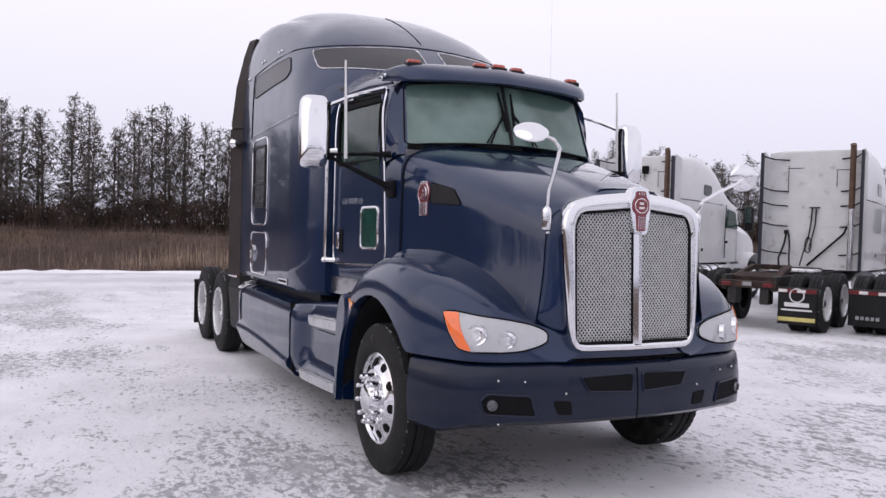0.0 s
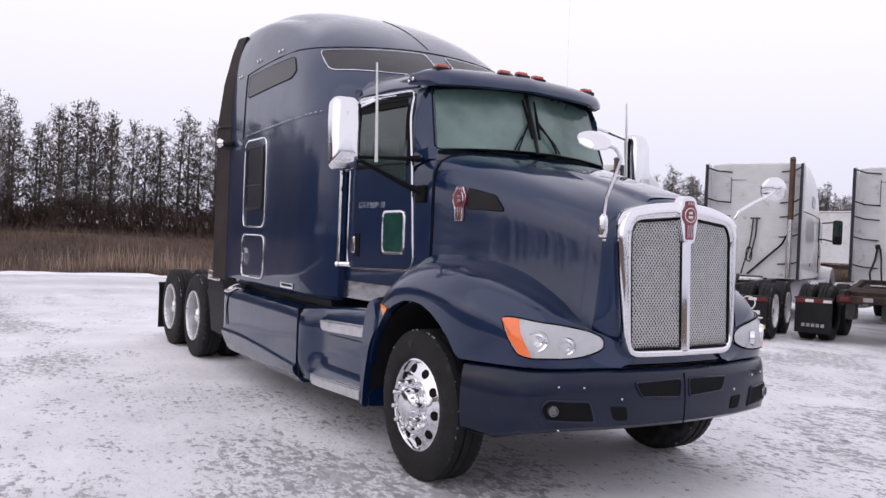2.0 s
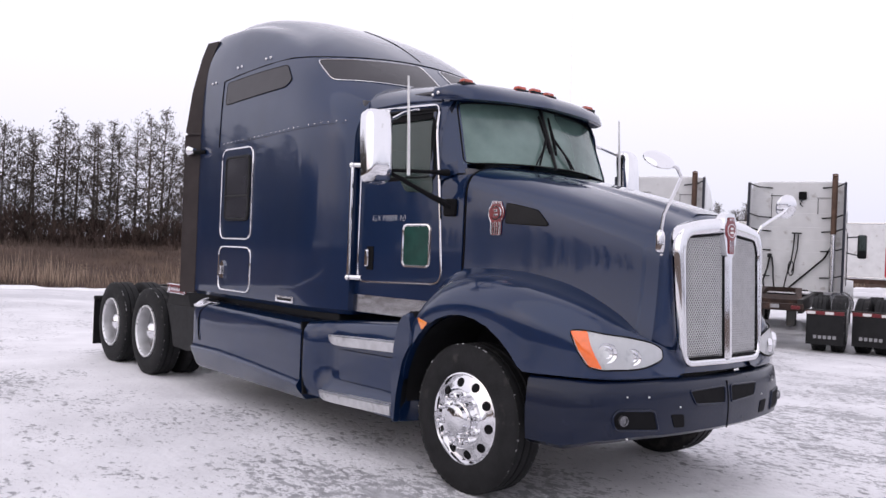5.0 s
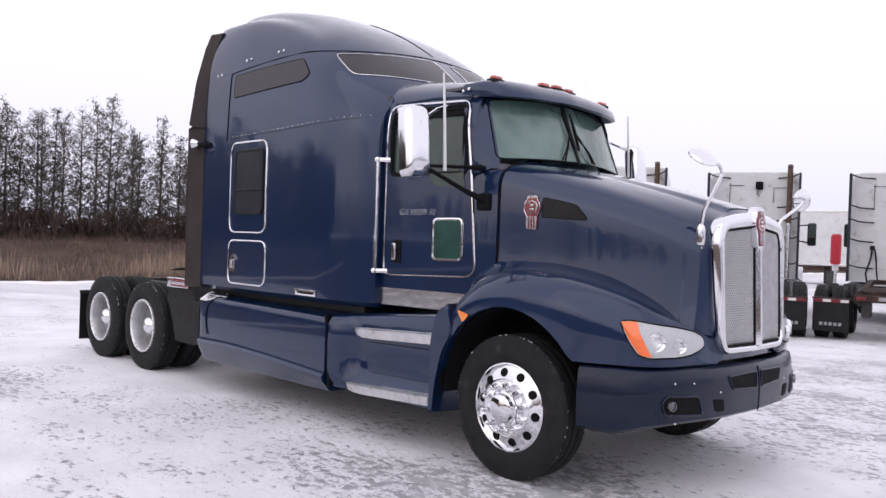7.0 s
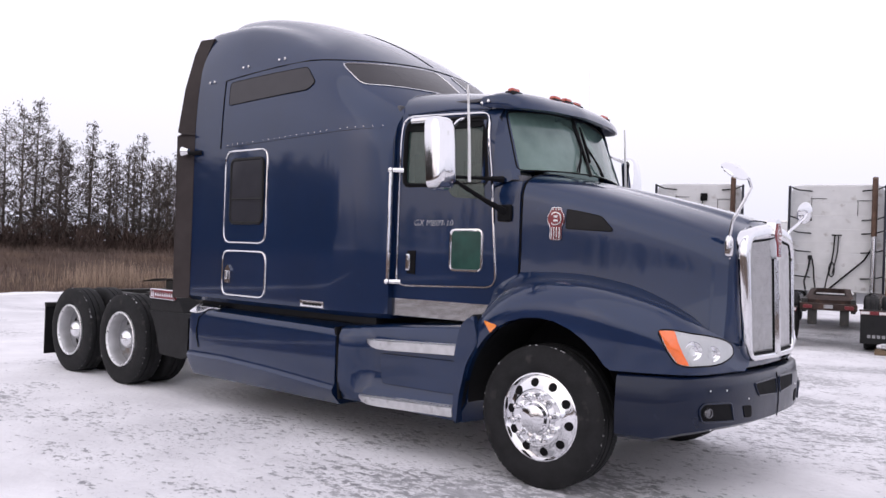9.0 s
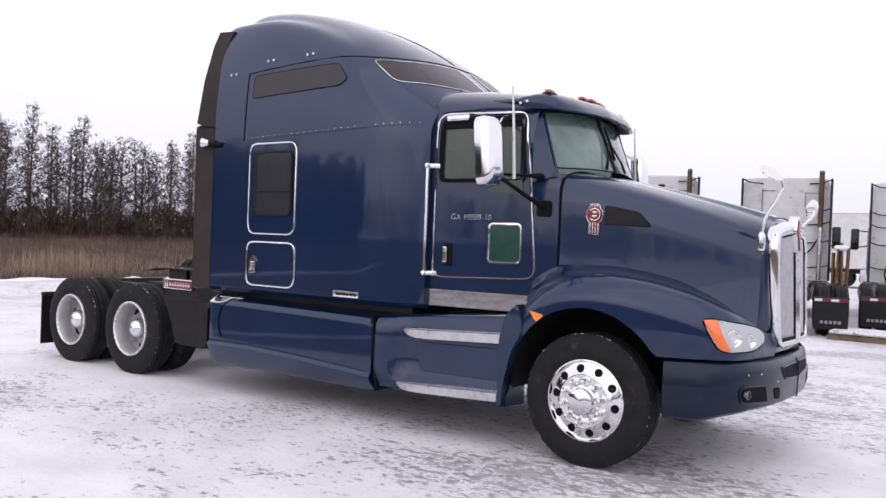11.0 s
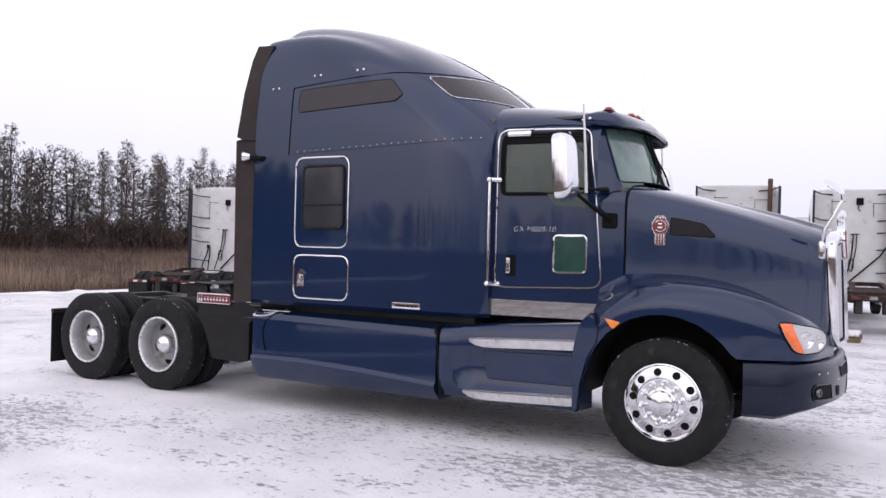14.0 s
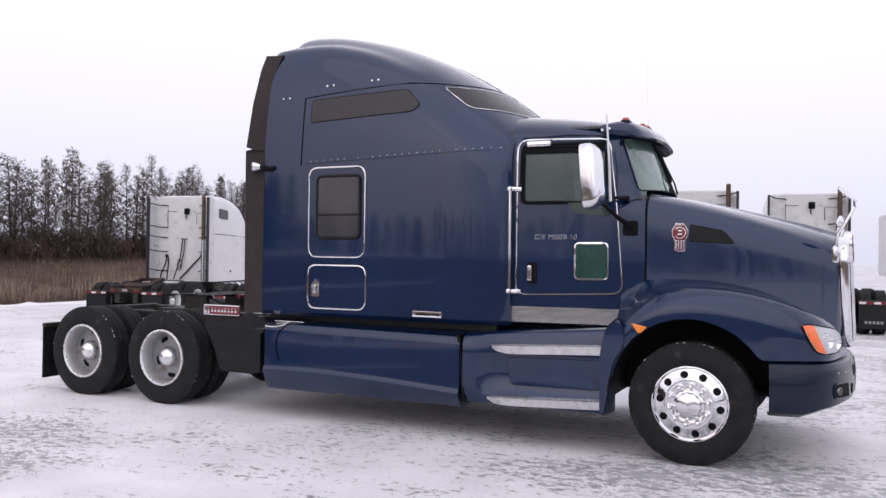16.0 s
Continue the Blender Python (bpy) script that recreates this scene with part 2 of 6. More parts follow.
    # grey film of melted snow in wide soft areas
    dark = ramp(noise_at(0.18, 4).outputs["Fac"], [(0.45, k), (0.75, (0.35, 0.35, 0.35))])
    film = nt.nodes.new("ShaderNodeRGB")
    film.outputs[0].default_value = (0.52, 0.52, 0.545, 1)
    far = nt.nodes.new("ShaderNodeMapRange")
    far.inputs["From Min"].default_value, far.inputs["From Max"].default_value = -8.0, -19.0
    nt.links.new(sep.outputs["X"], far.inputs["Value"])
    far2 = nt.nodes.new("ShaderNodeMapRange")
    far2.inputs["From Min"].default_value, far2.inputs["From Max"].default_value = 3.0, 10.0
    nt.links.new(sep.outputs["Y"], far2.inputs["Value"])
    trodden = math_node("MULTIPLY", math_node("MAXIMUM", far.outputs[0], far2.outputs[0]), ramp(noise_at(0.35, 5, (1.8, 0.5, 1)).outputs["Fac"], [(0.35, k), (0.65, (0.75, 0.75, 0.75))]).outputs["Color"])
    col = mix(math_node("MAXIMUM", dark.outputs["Color"], trodden), col, film.outputs[0])
    grit = math_node("MULTIPLY", ramp(noise_at(55, 3).outputs["Fac"], [(0.66, k), (0.72, w)]).outputs["Color"], f1.outputs["Color"])
    gritcol = nt.nodes.new("ShaderNodeRGB")
    gritcol.outputs[0].default_value = (0.18, 0.17, 0.17, 1)
    col = mix(grit, col, gritcol.outputs[0])
    nt.links.new(col, b.inputs["Base Color"])
    rr = nt.nodes.new("ShaderNodeMapRange")
    rr.inputs["To Min"].default_value, rr.inputs["To Max"].default_value = 0.8, 0.42
    nt.links.new(f1.outputs["Color"], rr.inputs["Value"])
    nt.links.new(rr.outputs[0], b.inputs["Roughness"])
    relief = math_node("MULTIPLY_ADD", ramp(total, [(0.88, k), (1.0, w)]).outputs["Color"], -0.5, noise_at(14, 6).outputs["Fac"])
    bp = nt.nodes.new("ShaderNodeBump")
    bp.inputs["Strength"].default_value, bp.inputs["Distance"].default_value = 0.45, 0.03
    nt.links.new(relief, bp.inputs["Height"])
    nt.links.new(bp.outputs["Normal"], b.inputs["Normal"])
    return m


M_SNOW = snow_material()


# ---- mesh helpers ----
def weigh_normals(me, limit):
    """Keeps large faces flat beside their bevels."""
    nrm = [Vector(p.normal) for p in me.polygons]
    area = [p.area for p in me.polygons]
    around = [[] for _ in me.vertices]
    for p in me.polygons:
        for v in p.vertices:
            around[v].append(p.index)
    out = []
    for p in me.polygons:
        for v in p.vertices:
            n = Vector((0, 0, 0))
            for f in around[v]:
                if nrm[f].dot(nrm[p.index]) > limit:
                    n += nrm[f] * area[f]
            out.append(n.normalized() if n.length > 0 else nrm[p.index])
    me.normals_split_custom_set(out)


def part(name, bm, mat, parent=None, label="", sharp=35, smooth=True):
    me = bpy.data.meshes.new(name)
    bmesh.ops.recalc_face_normals(bm, faces=bm.faces[:])
    bm.to_mesh(me)
    bm.free()
    me.materials.append(mat)
    if smooth:
        me.shade_smooth()
        me.set_sharp_from_angle(angle=radians(sharp))
        if len(me.polygons) <= 220:
            weigh_normals(me, math.cos(radians(sharp)))
    ob = new(name, me)
    if parent:
        ob.parent = parent
    if label:
        ob["label"] = label
    return ob


def thing(name, label, category, group="", kind="", at=(0, 0, 0)):
    ob = new(name)
    ob.empty_display_size = 0.2
    ob.location = at
    return tagged(ob, label, category, group, kind)


def loft(rings, closed=True, caps=True, skip=None, bm=None):
    """Skins a list of rings with the same number of points."""
    bm = bm or bmesh.new()
    vs = [[bm.verts.new(p) for p in r] for r in rings]
    n = len(rings[0])
    for i in range(len(rings) - 1):
        for j in range(n if closed else n - 1):
            if skip and skip(i, j):
                continue
            k = (j + 1) % n
            bm.faces.new((vs[i][j], vs[i][k], vs[i + 1][k], vs[i + 1][j]))
    if caps and closed:
        bm.faces.new(vs[0])
        bm.faces.new(vs[-1][::-1])
    return bm


def box(size, at=(0, 0, 0), bevel=0.01, bm=None, rot=None, segs=2):
    """A bevelled block."""
    tmp = bmesh.new()
    bmesh.ops.create_cube(tmp, size=1)
    bmesh.ops.scale(tmp, vec=size, verts=tmp.verts[:])
    if bevel:
        bmesh.ops.bevel(tmp, geom=tmp.edges[:], offset=min(bevel, min(size) * 0.45), segments=segs, affect="EDGES", profile=0.5)
    if rot:
        bmesh.ops.rotate(tmp, cent=(0, 0, 0), matrix=Euler([radians(a) for a in rot]).to_matrix(), verts=tmp.verts[:])
    bmesh.ops.translate(tmp, vec=at, verts=tmp.verts[:])
    if bm is None:
        return tmp
    me = bpy.data.meshes.new("tmp")
    tmp.to_mesh(me)
    tmp.free()
    bm.from_mesh(me)
    bpy.data.meshes.remove(me)
    return bm


def tube(points, radius, segs=8, closed=False, bm=None, flat=1.0):
    """A round bar along a polyline; radius may be a list."""
    bm = bm or bmesh.new()
    pts = [Vector(p) for p in points]
    n = len(pts)
    rings = []
    up = Vector((0.03, 0.05, 1)).normalized()
    side = None
    for i, p in enumerate(pts):
        a = pts[(i - 1) % n] if closed or i > 0 else p
        b = pts[(i + 1) % n] if closed or i < n - 1 else p
        d = (b - a).normalized()
        if side is None:
            s = d.cross(up)
            if s.length < 0.05:
                s = d.cross(Vector((1, 0, 0)))
        else:
            s = side - d * side.dot(d)
            if s.length < 0.05:
                s = d.cross(up)
        s.normalize()
        side = s
        u = s.cross(d)
        r = radius[i] if isinstance(radius, (list, tuple)) else radius
        rings.append([bm.verts.new(p + s * (r * math.cos(2 * math.pi * k / segs)) + u * (r * flat * math.sin(2 * math.pi * k / segs))) for k in range(segs)])
    for i in range(n if closed else n - 1):
        A, B = rings[i], rings[(i + 1) % n]
        for k in range(segs):
            bm.faces.new((A[k], A[(k + 1) % segs], B[(k + 1) % segs], B[k]))
    if not closed:
        bm.faces.new(rings[0])
        bm.faces.new(rings[-1][::-1])
    return bm


def lathe(profile, axis_at=(0, 0, 0), segs=40, axis="y", bm=None, caps=False):
    """Turns (radius, along) pairs round an axis."""
    bm = bm or bmesh.new()
    rings = []
    for r, h in profile:
        ring = []
        for k in range(segs):
            a = 2 * math.pi * k / segs
            c, s = r * math.cos(a), r * math.sin(a)
            p = {"y": (c, h, s), "z": (c, s, h), "x": (h, c, s)}[axis]
            ring.append(bm.verts.new(Vector(p) + Vector(axis_at)))
        rings.append(ring)
    for i in range(len(rings) - 1):
        for k in range(segs):
            bm.faces.new((rings[i][k], rings[i][(k + 1) % segs], rings[i + 1][(k + 1) % segs], rings[i + 1][k]))
    if caps:
        bm.faces.new(rings[0])
        bm.faces.new(rings[-1][::-1])
    return bm


def rounded(pts, r, n=4):
    """Rounds the corners of a 2D polygon."""
    out = []
    m = len(pts)
    for i in range(m):
        p, a, b = Vector(pts[i]), Vector(pts[i - 1]), Vector(pts[(i + 1) % m])
        da, db = a - p, b - p
        q = min(r, da.length * 0.45, db.length * 0.45)
        s, e = p + da.normalized() * q, p + db.normalized() * q
        for k in range(n + 1):
            t = k / n
            out.append(tuple((1 - t) ** 2 * s + 2 * t * (1 - t) * p + t * t * e))
    return out


def dense(pts, step=0.06):
    out = []
    for i in range(len(pts)):
        a, b = Vector(pts[i]), Vector(pts[(i + 1) % len(pts)])
        n = max(1, int((b - a).length / step))
        out += [tuple(a + (b - a) * (k / n)) for k in range(n)]
    return out


def drape(outline, onto, out=0.004, rings=5, thick=0.012):
    """A plate with the given 2D outline laid on a surface: onto(u, v, lift) gives the 3D point."""
    pts = dense(outline)
    cx = sum(p[0] for p in pts) / len(pts)
    cy = sum(p[1] for p in pts) / len(pts)
    bm = bmesh.new()
    loops = [[bm.verts.new(onto(*p, -thick)) for p in pts]]
    for k in range(rings):
        f = 1 - k / rings
        loops.append([bm.verts.new(onto(cx + (p[0] - cx) * f, cy + (p[1] - cy) * f, out)) for p in pts])
    n = len(pts)
    for i in range(len(loops) - 1):
        for j in range(n):
            bm.faces.new((loops[i][j], loops[i][(j + 1) % n], loops[i + 1][(j + 1) % n], loops[i + 1][j]))
    c = bm.verts.new(onto(cx, cy, out))
    for j in range(n):
        bm.faces.new((loops[-1][j], loops[-1][(j + 1) % n], c))
    return bm


def trim(outline, onto, r=0.009, out=0.006, closed=True, segs=6):
    pts = dense(outline) if closed else outline
    return tube([onto(*p, out) for p in pts], r, segs, closed)


def extrude(outline, a, b, axis="y"):
    """A plate: a 2D outline pushed from a to b along an axis."""
    def at(p, h):
        return {"y": (p[0], h, p[1]), "x": (h, p[0], p[1]), "z": (p[0], p[1], h)}[axis]
    return loft([[at(p, a) for p in outline], [at(p, b) for p in outline]])


def interp(x, table):
    """A smooth curve through the table that never overshoots."""
    n = len(table)
    if x <= table[0][0]:
        return table[0][1]
    if x >= table[-1][0]:
        return table[-1][1]
    i = max(k for k in range(n - 1) if table[k][0] <= x)

    def sec(k):
        return (table[k + 1][1] - table[k][1]) / (table[k + 1][0] - table[k][0])

    def slope(k):
        if k == 0:
            return sec(0)
        if k == n - 1:
            return sec(n - 2)
        a, b = sec(k - 1), sec(k)
        return 0.0 if a * b <= 0 else 2 * a * b / (a + b)
    (x0, y0), (x1, y1) = table[i], table[i + 1]
    h = x1 - x0
    t = (x - x0) / h
    return (2 * t ** 3 - 3 * t ** 2 + 1) * y0 + (t ** 3 - 2 * t ** 2 + t) * h * slope(i) + (3 * t ** 2 - 2 * t ** 3) * y1 + (t ** 3 - t ** 2) * h * slope(i + 1)


# ---- ground: one sheet with a field bank behind the yard ----
def bank(x, y):
    t = min(max((-22.3 - x + 0.25 * math.sin(y * 0.7) + 0.15 * math.sin(y * 2.3)) / 9.0, 0), 1)
    soft = lambda v: min(max(v, 0), 1) ** 2 * (3 - 2 * min(max(v, 0), 1))
    dip = soft((-13.5 - x) / 1.7) * (1 - 0.65 * soft((-18.8 - x) / 3.2)) * soft((y - 0.5) / 4) * soft((26 - y) / 6)
    return 1.15 * t * t * (3 - 2 * t) - 0.24 * dip


bm = bmesh.new()
xs = [-600, -200, -90, -60, -45, -38, -34] + [-32 + 0.5 * k for k in range(42)] + [-10, 0, 20, 60, 200, 600]
ys = [-600, -200, -100] + [-60 + k for k in range(152)] + [120, 200, 600]
gv = [[bm.verts.new((x, y, bank(x, y))) for y in ys] for x in xs]
for i in range(len(xs) - 1):
    for j in range(len(ys) - 1):
        f = bm.faces.new((gv[i][j], gv[i + 1][j], gv[i + 1][j + 1], gv[i][j + 1]))
        f.material_index = 1 if xs[i + 1] <= -22.4 or ys[j + 1] <= -12 else 0
ground = part("ground", bm, M_SNOW, None, sharp=60)
ground.data.materials.append(M_FIELD)
tagged(ground, "packed white snow with grey icy patches over a truck yard", "ground", kind="structure")

# ---- the blue tractor unit: x ahead, y to its left, front axle over the origin ----
truck = thing("semi_truck", "dark navy blue sleeper tractor unit parked on packed snow", "truck")

ROOF = [(-4.22, 3.78), (-4.15, 3.92), (-4.08, 3.955), (-3.95, 3.97), (-3.6, 3.945), (-3.1, 3.83), (-2.6, 3.635), (-2.2, 3.42), (-1.85, 3.185), (-1.58, 2.97)]


def rn(x):
    """How square the roof's cross-section is: rounder towards the windscreen."""
    return interp(x, [(-4.2, 4.7), (-3.7, 4.3), (-3.3, 3.75), (-2.9, 3.4), (-2.3, 3.05), (-2.0, 2.65), (-1.6, 2.4)])


def sleeper_width(x):
    if x <= -2.2:
        return 1.215
    return 1.0 + 0.215 * math.sqrt(max(0, 1 - ((x + 2.2) / 0.64) ** 2))


def sleeper_top(x):
    """The roof line, a smooth curve through ROOF."""
    i = max(0, min(len(ROOF) - 2, sum(1 for p in ROOF if p[0] <= x) - 1))
    def slope(k):
        a, b = ROOF[max(0, k - 1)], ROOF[min(len(ROOF) - 1, k + 1)]
        return (b[1] - a[1]) / (b[0] - a[0])
    (x0, z0), (x1, z1) = ROOF[i], ROOF[i + 1]
    h = x1 - x0
    t = min(1, max(0, (x - x0) / h))
    return (2 * t ** 3 - 3 * t ** 2 + 1) * z0 + (t ** 3 - 2 * t ** 2 + t) * h * slope(i) + (3 * t ** 2 - 2 * t ** 3) * z1 + (t ** 3 - t ** 2) * h * slope(i + 1)


def sleeper_side(x, z, lift=0.0):
    w, zt, e = sleeper_width(x), sleeper_top(x), rn(x)
    u = max(0, (z - 2.4) / (zt - 2.4))
    return (x, -(w * max(0.0, 1 - u ** e) ** (1 / e)) - lift, z + (lift * 0.3 if u > 0.3 else 0))


def sleeper_roof(x, y, lift=0.0):
    w, zt, e = sleeper_width(x), sleeper_top(x), rn(x)
    return (x, y, 2.4 + (zt - 2.4) * max(0.0, 1 - (abs(y) / w) ** e) ** (1 / e) + lift)


def sleeper_brow(s, z, lift=0.0):
    """A point of the roof's front by its turn round the long axis (s, in units of 40 degrees) and its height."""
    c, d = math.cos(math.radians(40 * s)), math.sin(math.radians(40 * s))
    lo, hi = -2.9, -1.57
    for _ in range(30):
        x = (lo + hi) / 2
        e = rn(x)
        r = (abs(c) ** e + abs(d) ** e) ** (-1 / e)
        if 2.4 + (sleeper_top(x) - 2.4) * r * d > z:
            lo = x
        else:
            hi = x
    side = abs(c) ** 3
    return (x + lift * 0.45, -sleeper_width(x) * r * c - lift * side, z + lift * 0.8 * (1 - side))


def left(onto):
    return lambda u, v, lift=0.0: (lambda p: (p[0], -p[1], p[2]))(onto(u, v, lift))


def sleeper_ring(x):
    w, zt, e = sleeper_width(x), sleeper_top(x), rn(x)
    half = [(x, -w + 0.05, 1.03), (x, -w, 1.07)] + [(x, -w, z) for z in (1.4, 1.75, 2.1, 2.4)]
    zs = interp(x, [(-4.2, 3.70), (-3.6, 3.72), (-3.2, 3.65), (-2.8, 3.48), (-2.55, 3.34)])
    fade = min(1, max(0, (-2.55 - x) / 0.5))
    for k in range(1, 33):
        a = math.pi / 2 * k / 32
        y, z = w * math.cos(a) ** (2 / e), 2.4 + (zt - 2.4) * math.sin(a) ** (2 / e)
        t = min(1, max(0, (z - zs) / 0.07))
        t = t * t * (3 - 2 * t)
        y -= 0.10 * fade * t * min(1, y / 0.6)
        half.append((x + 0.14 * t * min(1, max(0, (-3.88 - x) / 0.32)), -y, z))
    return half + [(p[0], -p[1], p[2]) for p in reversed(half[:-1])]


xs = [-4.22, -4.19, -4.15, -4.11, -4.07, -4.0] + [-3.85 + 0.15 * k for k in range(9)] + [-2.5 + 0.06 * k for k in range(13)] + [-1.74, -1.70, -1.66, -1.63, -1.60, -1.58]
sleeper = part("sleeper", loft([sleeper_ring(x) for x in xs]), M_PAINT, truck, "glossy navy high-roof sleeper box")

seam = [(-3.70, 3.178), (-3.4, 3.207), (-2.95, 3.245), (-2.6, 3.27)]
pts = [sleeper_side(x, z, 0.003) for x, z in seam] + [sleeper_brow(a, z, 0.003) for a, z in ((0.985, 3.268), (1.05, 3.262), (1.12, 3.256), (1.22, 3.254), (1.35, 3.258), (1.5, 3.266), (1.7, 3.277), (1.9, 3.289), (2.1, 3.298), (2.25, 3.30))]
pts += [(p[0], -p[1], p[2]) for p in reversed(pts[:-1])]
part("roof_seam", tube(pts, 0.0045, 5), M_SEAM, sleeper)
part("roof_seam", tube([sleeper_roof(-3.05 + 0.06 * k, 0, 0.001) for k in range(17)], 0.005, 5), M_SEAM, sleeper)
for side in (1, -1):
    on = sleeper_side if side > 0 else left(sleeper_side)
    part("panel_seam", tube([on(-3.735 + 0.0036 * k, 2.52 + 0.066 * k, 0.002) for k in range(11)], 0.006, 5), M_SEAM, sleeper)
    part("panel_seam", tube([on(-3.67 + 0.1 * k, 2.525 + 0.0035 * k, 0.0) for k in range(21)], 0.002, 4), M_SEAM, sleeper)
    up = rounded([(-3.625, 2.93), (-2.52, 2.982), (-2.45, 3.045), (-2.60, 3.203), (-3.615, 3.15)], 0.035)
    part("upper_side_panel", drape(up, on, 0.006), M_SMOKE, sleeper, "smoked dark upper side panel")
    part("panel_gasket", trim(up, on, 0.0035, 0.005), M_SEAM, sleeper)
    brow = sleeper_brow if side > 0 else left(sleeper_brow)
    fr = rounded([(1.06, 3.195), (1.085, 3.218), (1.22, 3.222), (1.42, 3.232), (1.62, 3.243), (1.85, 3.257), (2.13, 3.270), (2.12, 2.99), (1.9, 2.985), (1.5, 2.985), (1.15, 2.995), (0.965, 3.002)], 0.05)
    win = part("roof_window", drape(fr, brow, 0.006), M_SMOKE, sleeper, "smoked roof fairing window")
    part("chrome_trim", trim(fr, brow, 0.004, 0.006), M_CHROME, win)
    # bunk window
    frame_out = rounded([(-3.63, 1.615), (-2.992, 1.615), (-2.992, 2.485), (-3.63, 2.485)], 0.10)
    bw = part("bunk_window", drape(rounded([(-3.53, 1.80), (-3.05, 1.80), (-3.05, 2.40), (-3.53, 2.40)], 0.06), on, 0.012), M_DARKGLASS, sleeper, "dark tinted sleeper window")
    part("window_trim", trim(frame_out, on, 0.0085, 0.006), M_CHROME, bw)
    part("window_gasket", trim(rounded([(-3.53, 1.80), (-3.05, 1.80), (-3.05, 2.40), (-3.53, 2.40)], 0.06), on, 0.016, 0.008), M_BLACK, bw)
    part("sliding_bar", tube([on(-3.52, 2.025, 0.014), on(-3.06, 2.025, 0.014)], 0.010, 6), M_BLACK, bw)
    hatch = part("luggage_door", drape(rounded([(-3.62, 1.125), (-2.985, 1.125), (-2.985, 1.525), (-3.62, 1.525)], 0.09), on, 0.004), M_PAINT, sleeper)
    part("door_trim", trim(rounded([(-3.63, 1.115), (-2.975, 1.115), (-2.975, 1.535), (-3.63, 1.535)], 0.09), on, 0.009, 0.006), M_CHROME, hatch)
    part("paddle_latch", extrude(rounded([(-3.575, 1.23), (-3.485, 1.23), (-3.485, 1.355), (-3.53, 1.405), (-3.575, 1.355)], 0.012), on(-3.53, 1.31, 0.0)[1], on(-3.53, 1.31, 0.022)[1]), M_CHROME, hatch)
    part("latch_paddle", box((0.035, 0.018, 0.08), on(-3.53, 1.305, 0.034), 0.008), M_ALU, hatch)
    badge = part("badge", box((0.30, 0.010, 0.055), on(-2.32, 1.105, 0.006), 0.004), M_CHROME, sleeper, "small chrome badge with dark bars")
    for k, wdt in enumerate((0.02, 0.05, 0.03, 0.03, 0.03, 0.03)):
        part("badge_bar", box((wdt, 0.006, 0.022), on(-2.42 + 0.042 * k, 1.105, 0.014), 0.002), M_BLACK, badge)
    # rivets
    rivet = None
    for k in range(26):
        if k in (6, 19):
            continue
        at = on(-3.62 + 0.078 * k, 2.548 + 0.0027 * k, 0.001)
        if rivet is None:
            bm = bmesh.new()
            bmesh.ops.create_icosphere(bm, subdivisions=1, radius=0.0065)
            o = part("rivet", bm, M_ALU, sleeper)
            rivet = o.data
        else:
            o = new("rivet", rivet)
            o.parent = sleeper
        o.location = at
    for x, z in ((-3.96, 3.185), (-3.885, 3.187), (-3.46, 3.283), (-3.39, 3.288), (-2.988, 3.31), (-2.923, 3.316)):
        bm = bmesh.new()
        bmesh.ops.create_uvsphere(bm, u_segments=10, v_segments=6, radius=0.014, matrix=Matrix.Translation(on(x, z, 0.004)))
        part("bolt_head", bm, M_ALU, sleeper)
    # side extender behind the sleeper
    ext = [(-4.18, -4.32, 1.04), (-4.18, -4.33, 1.9), (-4.18, -4.335, 2.62), (-4.18, -4.335, 2.67), (-4.18, -4.26, 2.685), (-4.18, -4.33, 2.71), (-4.15, -4.285, 3.15), (-4.09, -4.25, 3.50), (-4.04, -4.215, 3.655)]
    rings = []
    for x0, x1, z in ext:
        y0 = abs(sleeper_side(-4.1, min(z, 3.60))[1]) + 0.004
        y1 = y0 + 0.10 * (1 - 0.7 * max(0, z - 2.7))
        rings.append([(x0, -y0 * side, z), (x1, -y1 * side, z), (x1 + 0.005, -(y1 - 0.035) * side, z), (x0, -(y0 - 0.03) * side, z)])
    bm = loft(rings)
    part("side_extender", bm, M_EXT, truck, "black rubber-edged side extender")
    lamp = part("work_lamp_arm", tube([on(-4.05, 2.50, 0.0), on(-4.12, 2.49, 0.05), on(-4.20, 2.50, 0.07)], 0.022, 8), M_SEAM, truck)
    bm = lathe([(0.0, -0.05), (0.03, -0.045), (0.045, -0.01), (0.058, 0.02), (0.052, 0.03), (0.0, 0.033)], segs=16, axis="x")
    bmesh.ops.rotate(bm, cent=(0, 0, 0), matrix=Euler((0, 0, radians(200 * side))).to_matrix(), verts=bm.verts[:])
    bmesh.ops.translate(bm, vec=on(-4.22, 2.51, 0.08), verts=bm.verts[:])
    part("work_lamp", bm, M_CHROME, lamp)
part("sleeper_sill", box((2.5, 2.12, 0.09), (-2.95, 0, 1.0), 0.02), M_BLACK, sleeper)

# ---- cab ----
CABTOP = [(-1.66, 3.0), (-1.2, 2.955), (-0.85, 2.905), (-0.64, 2.86)]


def cab_width(x):
    return interp(x, [(-1.66, 1.005), (-0.6, 0.895), (-0.40, 0.865)])


def cab_side(x, z, lift=0.0):
    w, zt = cab_width(x), interp(x, CABTOP)
    u = max(0, (z - 2.3) / (zt - 2.3))
    return (x, -w * max(0, 1 - u ** 3.4) ** (1 / 3.4) - lift, z)


